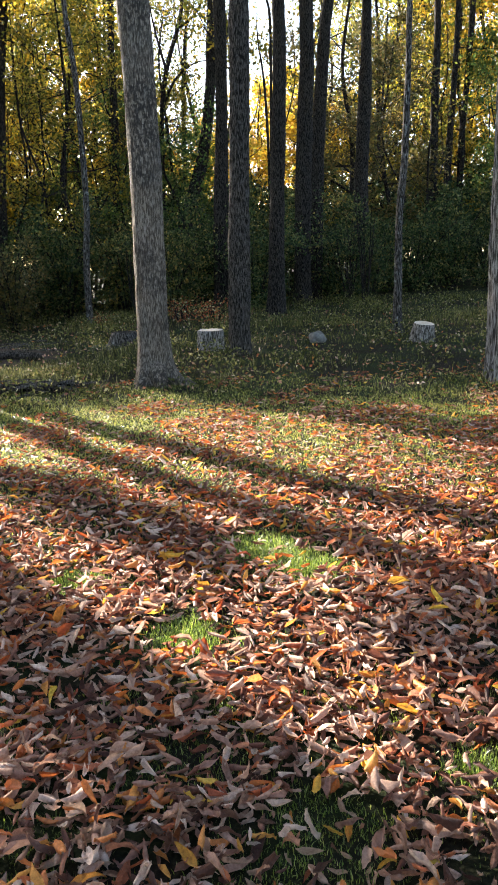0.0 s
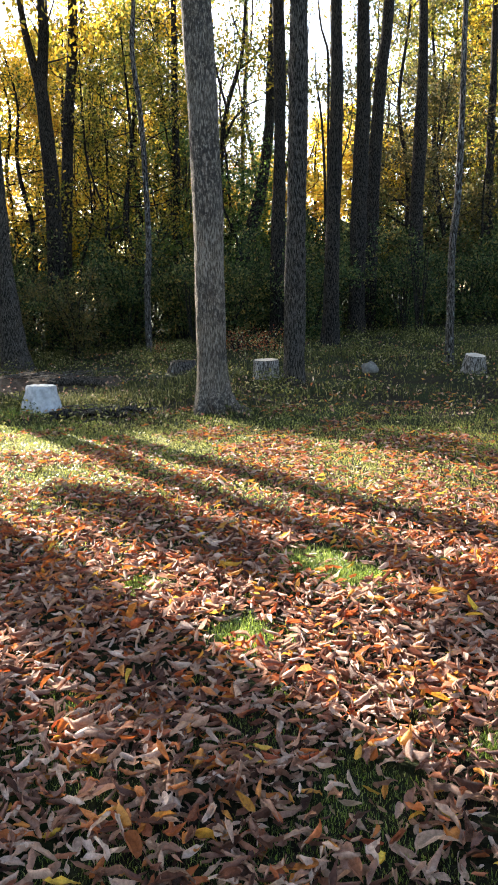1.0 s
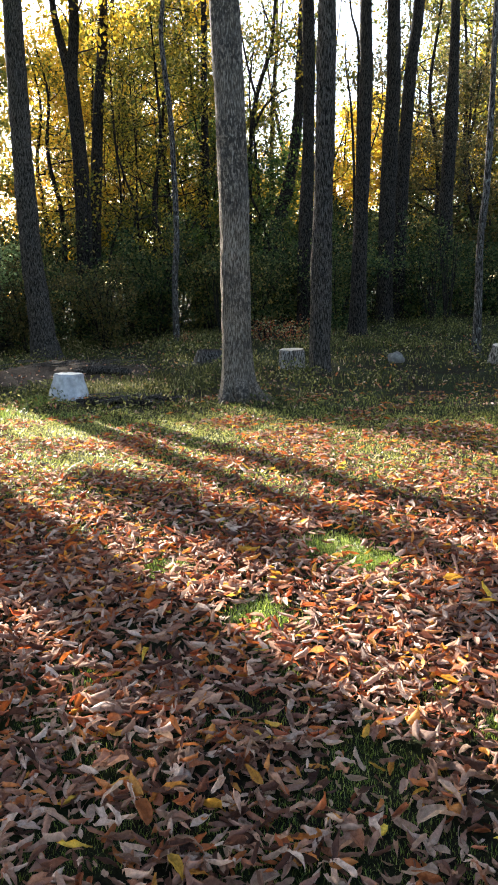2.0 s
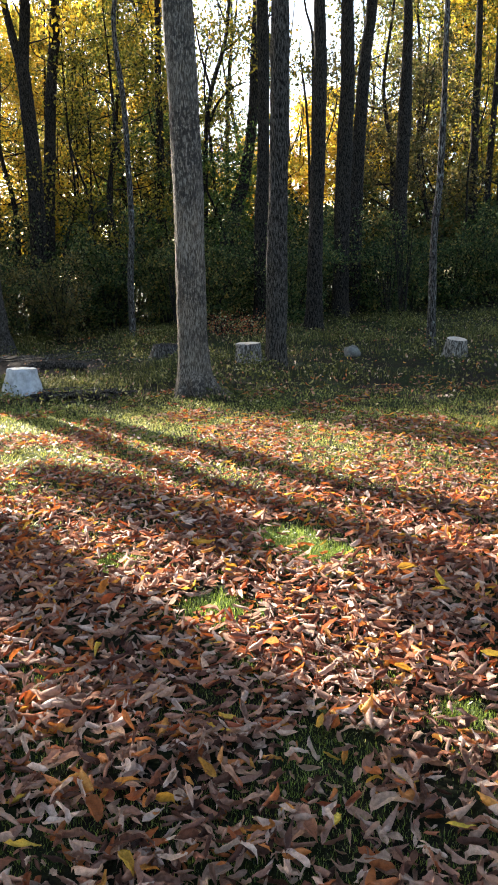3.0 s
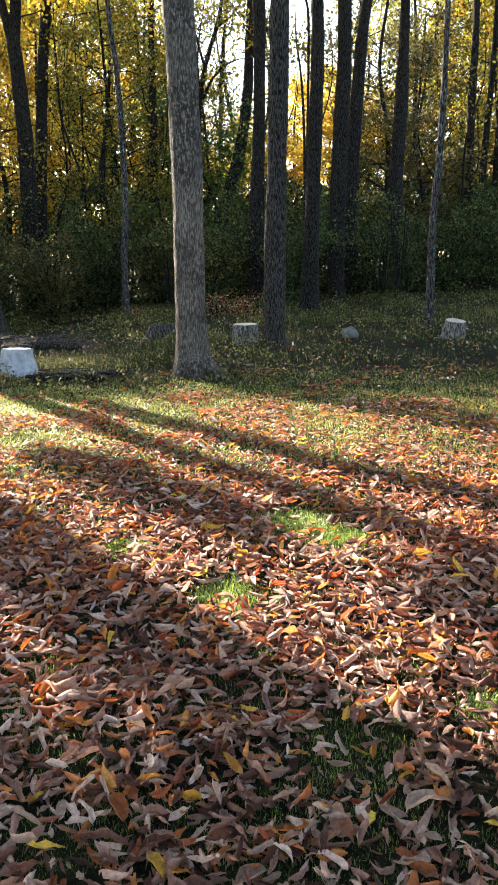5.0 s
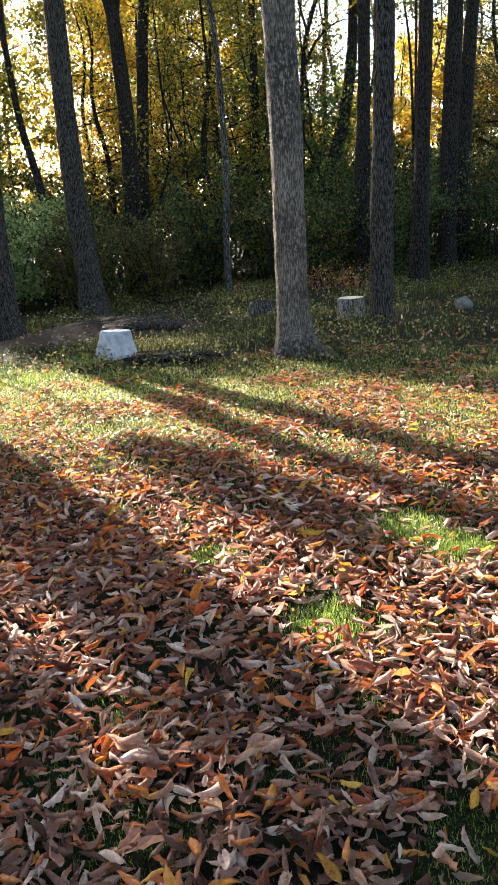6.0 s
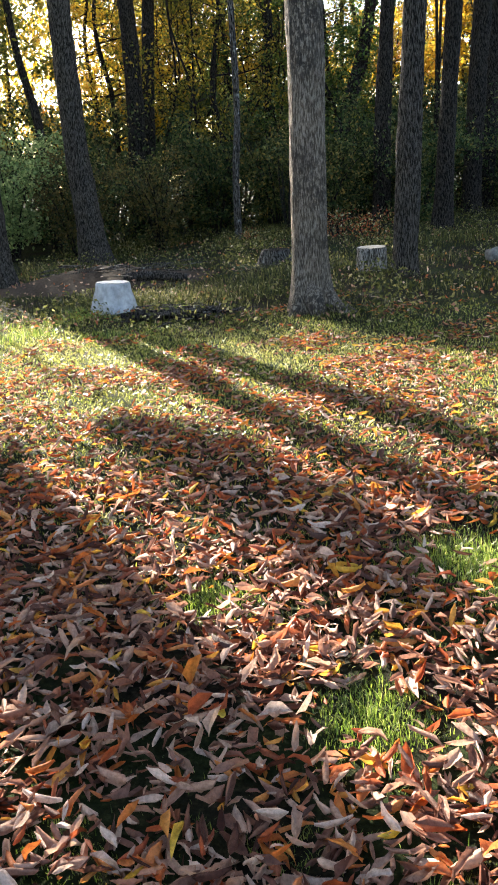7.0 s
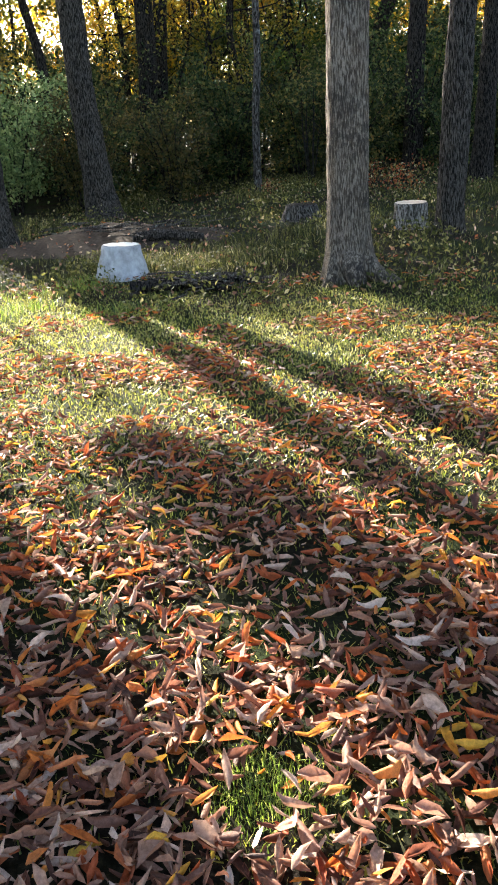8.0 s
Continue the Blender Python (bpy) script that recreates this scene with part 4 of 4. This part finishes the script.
# fuller turf on the far half of the lawn, sunlight put into its colour
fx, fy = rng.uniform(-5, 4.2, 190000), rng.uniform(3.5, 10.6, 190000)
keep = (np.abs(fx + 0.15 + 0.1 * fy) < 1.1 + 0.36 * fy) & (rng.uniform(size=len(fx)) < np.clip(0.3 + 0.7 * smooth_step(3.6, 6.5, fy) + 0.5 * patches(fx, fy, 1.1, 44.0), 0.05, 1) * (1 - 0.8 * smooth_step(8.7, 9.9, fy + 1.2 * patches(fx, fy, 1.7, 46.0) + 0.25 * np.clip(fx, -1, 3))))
fp = np.stack([fx[keep], fy[keep], ground_z(fx[keep], fy[keep]) - 0.004], 1)
fv, ff = blades(fp, 0.026, 0.0033, rng, 1.9)
quad = np.arange(len(fp))[:, None] * 4 + np.array([[0, 1, 2, 3]])
tagged(new("lawn_grass", quads_mesh("lawn_grass", fv.reshape(-1, 6, 3)[:, [0, 1, 4, 5]].reshape(-1, 3), quad, TURF)), "yellow green turf, sunlight painted into its colour, with scattered leaves", "grass", kind="stuff")

# taller weeds under the trees
STUMPS = ((-0.65, 13.65), (2.9, 13.95), (1.14, 14.1), (-2.25, 14.9))


def trampled(x, y):
    """Height of the growth: 1, less round the stumps and in front of them."""
    k = np.ones(len(x))
    for a, b in STUMPS:
        k = np.minimum(k, 1 - 0.85 * np.exp(-((((x - a + 0.08) / 0.45) ** 2 + ((y - b + 0.55) / 0.8) ** 2)) ** 2))
    return k * smooth_step(0.6, 1.15, np.hypot((x + 4.9) / 2.1, (y - 13.6) / 1.25))


wx, wy = rng.uniform(-8, 8.5, 78000), rng.uniform(9.0, 24, 78000)
tall = patches(wx, wy, 0.5, 9.0)
keep = (rng.uniform(size=len(wx)) < np.clip(0.45 + 1.8 * tall, 0.06, 1)) & (np.abs(wx) < 1.5 + 0.36 * wy) & (trampled(wx, wy) > 0.12)
wx, wy, tall = wx[keep], wy[keep], tall[keep]
cx1, cy1 = rng.normal(-3.1, 0.7, 5000), rng.normal(11.6, 0.55, 5000)
wx, wy, tall = np.concatenate([wx, cx1]), np.concatenate([wy, cy1]), np.concatenate([tall, np.full(5000, -0.05)])
wp = np.stack([wx, wy, ground_z(wx, wy) - 0.01], 1)
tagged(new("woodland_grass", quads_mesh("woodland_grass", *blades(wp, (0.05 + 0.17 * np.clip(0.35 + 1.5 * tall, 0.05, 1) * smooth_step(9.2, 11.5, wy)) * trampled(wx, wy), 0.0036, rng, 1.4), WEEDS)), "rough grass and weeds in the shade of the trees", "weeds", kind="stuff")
tx, ty = rng.uniform(-6.6, -2.6, 16000), rng.uniform(8.9, 10.9, 16000)
tuft = patches(tx, ty, 1.6, 71.0)
keep = rng.uniform(size=len(tx)) < np.clip(0.3 + 1.4 * tuft, 0.02, 1) * np.where(tx > -3.9, 0.3, 0.6)
tp = np.stack([tx[keep], ty[keep], ground_z(tx[keep], ty[keep]) - 0.01], 1)
tagged(new("tall_grass", quads_mesh("tall_grass", *blades(tp, 0.05 + 0.075 * np.clip(0.3 + 1.5 * tuft[keep], 0, 1), 0.0034, rng, 1.2), GRASS)), "taller sunlit grass tufts beside a pale stump", "grass", kind="stuff")
hx, hy = rng.uniform(-8, 8.5, 70000), rng.uniform(8.8, 24, 70000)
clump = patches(hx, hy, 0.9, 15.0)
keep = (rng.uniform(size=len(hx)) < np.clip(0.3 + 2.2 * clump, 0.04, 1)) & (np.abs(hx) < 1.5 + 0.36 * hy) & (trampled(hx, hy) > 0.12)
hx, hy, clump = hx[keep], hy[keep], clump[keep]
hp = np.stack([hx, hy, ground_z(hx, hy) + rng.uniform(0.01, 0.38, len(hx)) * np.clip(0.3 + 1.2 * clump, 0.08, 1) * trampled(hx, hy)], 1)
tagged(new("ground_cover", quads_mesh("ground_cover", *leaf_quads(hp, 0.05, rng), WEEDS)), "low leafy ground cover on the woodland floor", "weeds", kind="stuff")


# dead leaves and twigs on the woodland floor
dx, dy = rng.uniform(-7.5, 7.5, 5000), rng.uniform(9.6, 22, 5000)
on_mound = np.hypot((dx + 4.9) / 2.1, (dy - 13.6) / 1.25) < 1.0
keep = (np.abs(dx) < 1.5 + 0.36 * dy) & (rng.uniform(size=len(dx)) < np.clip(0.4 + patches(dx, dy, 0.6, 31.0) + on_mound, 0.1, 1))
dp = np.stack([dx[keep], dy[keep], ground_z(dx[keep], dy[keep]) + rng.uniform(0.01, 0.06, keep.sum())], 1)
tagged(new("woodland_litter", quads_mesh("woodland_litter", *leaf_quads(dp, 0.06, rng), LITTER)), "scattered dead leaves on the shaded woodland floor", "fallen leaves", kind="stuff")
for cx, cy, count, reach, words in ((-2.5, 10.25, 60, 0.5, "pile of dark dead branches in the grass"), (-4.2, 13.5, 70, 1.0, "heap of dead brushwood on a soil mound")):
    heap = tagged(new("brush_pile"), words, "branches")
    heap.location = (cx, cy, float(ground_z(cx, cy)))
    for k in range(count):
        x, y, az, ln = rng.normal(0, reach * 0.6), rng.normal(0, 0.28), rng.normal(0, 1.0), rng.uniform(0.15, 0.7)
        z = rng.uniform(0.01, 0.11)
        wx1, wy1 = math.cos(az) * ln * 0.5, math.sin(az) * ln * 0.5
        bend = rng.normal(0, 0.05, 2)
        r0 = rng.uniform(0.004, 0.012)
        rows = [(x - wx1, y - wy1, z, r0), (x + bend[0], y + bend[1], z + rng.uniform(0.0, 0.03), r0 * 0.8), (x + wx1, y + wy1, z + rng.uniform(-0.01, 0.05), r0 * 0.4)]
        part("branch", mesh_of("branch", *tube(rows, 6, 8), BARK_LICHEN), heap)


def leaf_form(kind):
    """A dry curled leaf lying along x, about one unit long with its stalk: five rows by seven, rolled, bent, twisted and crumpled. Verts (35, 3)."""
    r = np.random.RandomState(300 + kind)
    u = np.array([-0.58, -0.44, -0.29, -0.06, 0.18, 0.37, 0.48])
    half = np.array([0.012, 0.07, 0.18, 0.22, 0.2, 0.14, 0.025]) * r.uniform(0.7, 1.2) * (1 + 0.1 * r.normal(size=7))
    roll0, roll1 = r.uniform(1.1, 3.0), r.uniform(0.8, 3.0)
    arch, rear, twist, sway, lop = r.uniform(-0.6, 0.8), r.uniform(-0.5, 0.5), r.uniform(-0.8, 0.8), r.uniform(-0.25, 0.25), r.uniform(0.6, 1.4)
    v = np.zeros((5, 7, 3))
    roll = roll0 + (roll1 - roll0) * (u + 0.6) / 1.1
    for i, s in enumerate((-1, -0.52, 0, 0.52, 1)):
        a = np.clip(s * roll * (lop if s > 0 else 1), -2.9, 2.9)
        yy = np.sin(a) / roll * half * 1.1
        zz = (1 - np.cos(a)) / roll * half * 1.1
        tw = twist * u
        v[i, :, 0] = u * (1 - 0.14 * abs(arch)) + 0.025 * r.normal(size=7) * abs(s)
        v[i, :, 1] = yy * np.cos(tw) - zz * np.sin(tw) + sway * u * u
        v[i, :, 2] = zz * np.cos(tw) + yy * np.sin(tw) + arch * u * u + rear * u ** 3 * 1.6 + 0.042 * r.normal(size=7) * (0.3 + abs(s))
    v = v.reshape(-1, 3)
    if kind % 5 < 2:
        v[:, 2] *= -1
        v[:, 1] *= -1
    v[:, 2] -= v[:, 2].min()
    return v


FORMS = np.array([leaf_form(k) for k in range(30)])


def strip_faces(rows, cols):
    return np.array([(i * cols + j, i * cols + j + 1, (i + 1) * cols + j + 1, (i + 1) * cols + j) for i in range(rows - 1) for j in range(cols - 1)])


FORM_FACES = strip_faces(5, 7)
PLAIN = [0, 2, 4, 6, 14, 16, 18, 20, 28, 30, 32, 34]          # three rows of four
HALF = [7 * r + c for r in range(5) for c in (0, 2, 4, 6)]   # five rows of four
ROUGH = [0, 3, 6, 14, 17, 20, 28, 31, 34]                     # three rows of three


def turns(n, rng, tip):
    """Random poses of lying leaves: any heading, tipped by some radians."""
    az, tx, ty = rng.uniform(0, 6.283, n), rng.normal(0, tip, n), rng.normal(0, tip, n)
    ca, sa, cx, sx, cy, sy = np.cos(az), np.sin(az), np.cos(tx), np.sin(tx), np.cos(ty), np.sin(ty)
    o, z = np.ones(n), np.zeros(n)
    rz = np.stack([ca, -sa, z, sa, ca, z, z, z, o], 1).reshape(-1, 3, 3)
    rx = np.stack([o, z, z, z, cx, -sx, z, sx, cx], 1).reshape(-1, 3, 3)
    ry = np.stack([cy, z, sy, z, o, z, -sy, z, cy], 1).reshape(-1, 3, 3)
    return rz @ rx @ ry


lx, ly = scatter(222000, -6.5, 5.5, -3, 11.5, rng)
gap = smooth_step(0.0, 0.3, patches(lx, ly, 3.0, 91.0)) * (1 - smooth_step(2.0, 2.7, ly))
density = (1.0 - 0.93 * bare(lx, ly) - 0.4 * dark_gaps(lx, ly) - 0.5 * gap - 0.52 * smooth_step(3.6, 5.8, ly) - 0.42 * smooth_step(6.8, 9.4, ly) - 0.14 * smooth_step(0.4, 2.2, -lx) * smooth_step(4.6, 6.6, ly)
           + (0.3 + 0.45 * smooth_step(3.8, 5.6, ly)) * patches(lx, ly, 1.3, 21.0) + 0.3 * smooth_step(3.4, 4.4, ly) * patches(lx, ly, 3.4, 23.0))
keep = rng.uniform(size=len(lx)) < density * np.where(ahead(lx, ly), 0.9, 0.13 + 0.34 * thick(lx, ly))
lx, ly = lx[keep], ly[keep]
n = len(lx)
which = rng.randint(0, len(FORMS), n)
size = 0.066 * rng.uniform(0.45, 1.5, n) * (1 - 0.2 * smooth_step(3.8, 6.5, ly))
R = turns(n, rng, 0.3)
base = np.stack([lx, ly, ground_z(lx, ly) + (rng.uniform(0.0, 0.06, n) * (1 - 0.55 * smooth_step(4.0, 6.0, ly)) + 0.012 * smooth_step(4.0, 6.0, ly))], 1)
local = FORMS[which] * size[:, None, None]
placed = np.einsum("nij,nkj->nki", R, local)
low = placed[:, :, 2].min(axis=1)
placed[:, :, 2] -= np.minimum(low, 0)[:, None]
placed += base[:, None, :]
near = (lx > -0.62) & (lx < 0.72) & (ly > 1.25) & (ly < 1.95)
near &= np.cumsum(near) <= 300
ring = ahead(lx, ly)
# red share grows outward, painting in the sunlit lawn's warmer tone
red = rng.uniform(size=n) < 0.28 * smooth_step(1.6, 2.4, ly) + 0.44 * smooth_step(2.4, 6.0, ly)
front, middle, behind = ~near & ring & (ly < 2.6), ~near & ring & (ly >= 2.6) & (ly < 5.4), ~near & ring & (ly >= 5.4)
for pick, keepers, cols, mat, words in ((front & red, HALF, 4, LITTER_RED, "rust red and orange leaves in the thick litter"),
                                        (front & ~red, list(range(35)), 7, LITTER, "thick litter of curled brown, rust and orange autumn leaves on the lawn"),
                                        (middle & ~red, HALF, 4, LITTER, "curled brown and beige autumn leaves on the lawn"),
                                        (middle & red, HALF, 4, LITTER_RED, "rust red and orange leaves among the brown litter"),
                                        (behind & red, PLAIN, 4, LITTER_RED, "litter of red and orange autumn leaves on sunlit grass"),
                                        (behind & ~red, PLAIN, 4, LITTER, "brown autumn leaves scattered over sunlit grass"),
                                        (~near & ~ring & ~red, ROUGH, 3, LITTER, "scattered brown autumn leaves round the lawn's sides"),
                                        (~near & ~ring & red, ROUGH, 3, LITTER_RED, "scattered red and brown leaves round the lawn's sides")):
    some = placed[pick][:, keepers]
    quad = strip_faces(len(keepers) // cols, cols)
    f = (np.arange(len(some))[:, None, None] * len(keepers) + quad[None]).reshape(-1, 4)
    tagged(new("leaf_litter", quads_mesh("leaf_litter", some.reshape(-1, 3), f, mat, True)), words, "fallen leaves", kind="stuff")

# the older, flatter layer of leaves beneath
ux, uy = scatter(66000, -4, 3.6, -0.4, 5.2, rng)
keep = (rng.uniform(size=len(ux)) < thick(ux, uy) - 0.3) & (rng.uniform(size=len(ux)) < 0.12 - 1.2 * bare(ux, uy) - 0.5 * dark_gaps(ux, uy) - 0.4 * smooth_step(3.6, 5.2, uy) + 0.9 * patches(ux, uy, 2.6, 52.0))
ux, uy = ux[keep], uy[keep]
n2 = len(ux)
under = np.einsum("nij,nkj->nki", turns(n2, rng, 0.2), FORMS[rng.randint(0, len(FORMS), n2)][:, PLAIN] * (0.085 * rng.uniform(0.6, 1.2, n2))[:, None, None])
under[:, :, 2] -= under[:, :, 2].min(axis=1)[:, None]
under += np.stack([ux, uy, ground_z(ux, uy) + rng.uniform(-0.012, 0.008, n2)], 1)[:, None, :]
f = (np.arange(n2)[:, None, None] * len(PLAIN) + strip_faces(3, 4)[None]).reshape(-1, 4)
tagged(new("leaf_litter", quads_mesh("leaf_litter", under.reshape(-1, 3), f, LITTER, True)), "flattened older brown leaves beneath the litter", "fallen leaves", kind="stuff")
LEAF_MESHES = [quads_mesh("fallen_leaf", f, FORM_FACES, LITTER_ONE, True) for f in FORMS]
for k in np.nonzero(near)[0]:
    ob = new("fallen_leaf", LEAF_MESHES[which[k]])
    m = Matrix(R[k].tolist()).to_4x4()
    m.translation = (lx[k], ly[k], base[k, 2] - min(low[k], 0))
    ob.parent = ground
    ob.matrix_basis = m @ Matrix.Diagonal((size[k], size[k], size[k], 1))

# a few bright yellow leaves and one pale one that stand out in the litter
for k, (x, y, s, turn, form) in enumerate(((0.17, 1.53, 0.085, 70, 3), (0.5, 1.52, 0.075, 160, 6), (0.25, 3.02, 0.085, 200, 9), (-0.5, 3.4, 0.08, 10, 12), (-0.72, 3.05, 0.075, 100, 2), (0.55, 2.5, 0.08, 40, 7))):
    ob = tagged(new("yellow_leaf", quads_mesh("yellow_leaf", FORMS[form], FORM_FACES, YELLOW_ONE, True)), "bright yellow fallen leaf on top of brown litter", "leaf", "yellow leaves")
    ob.matrix_basis = pose(x, y, 0.045, 10, 5, turn) @ Matrix.Diagonal((s, s * 1.2, s * 0.5, 1))
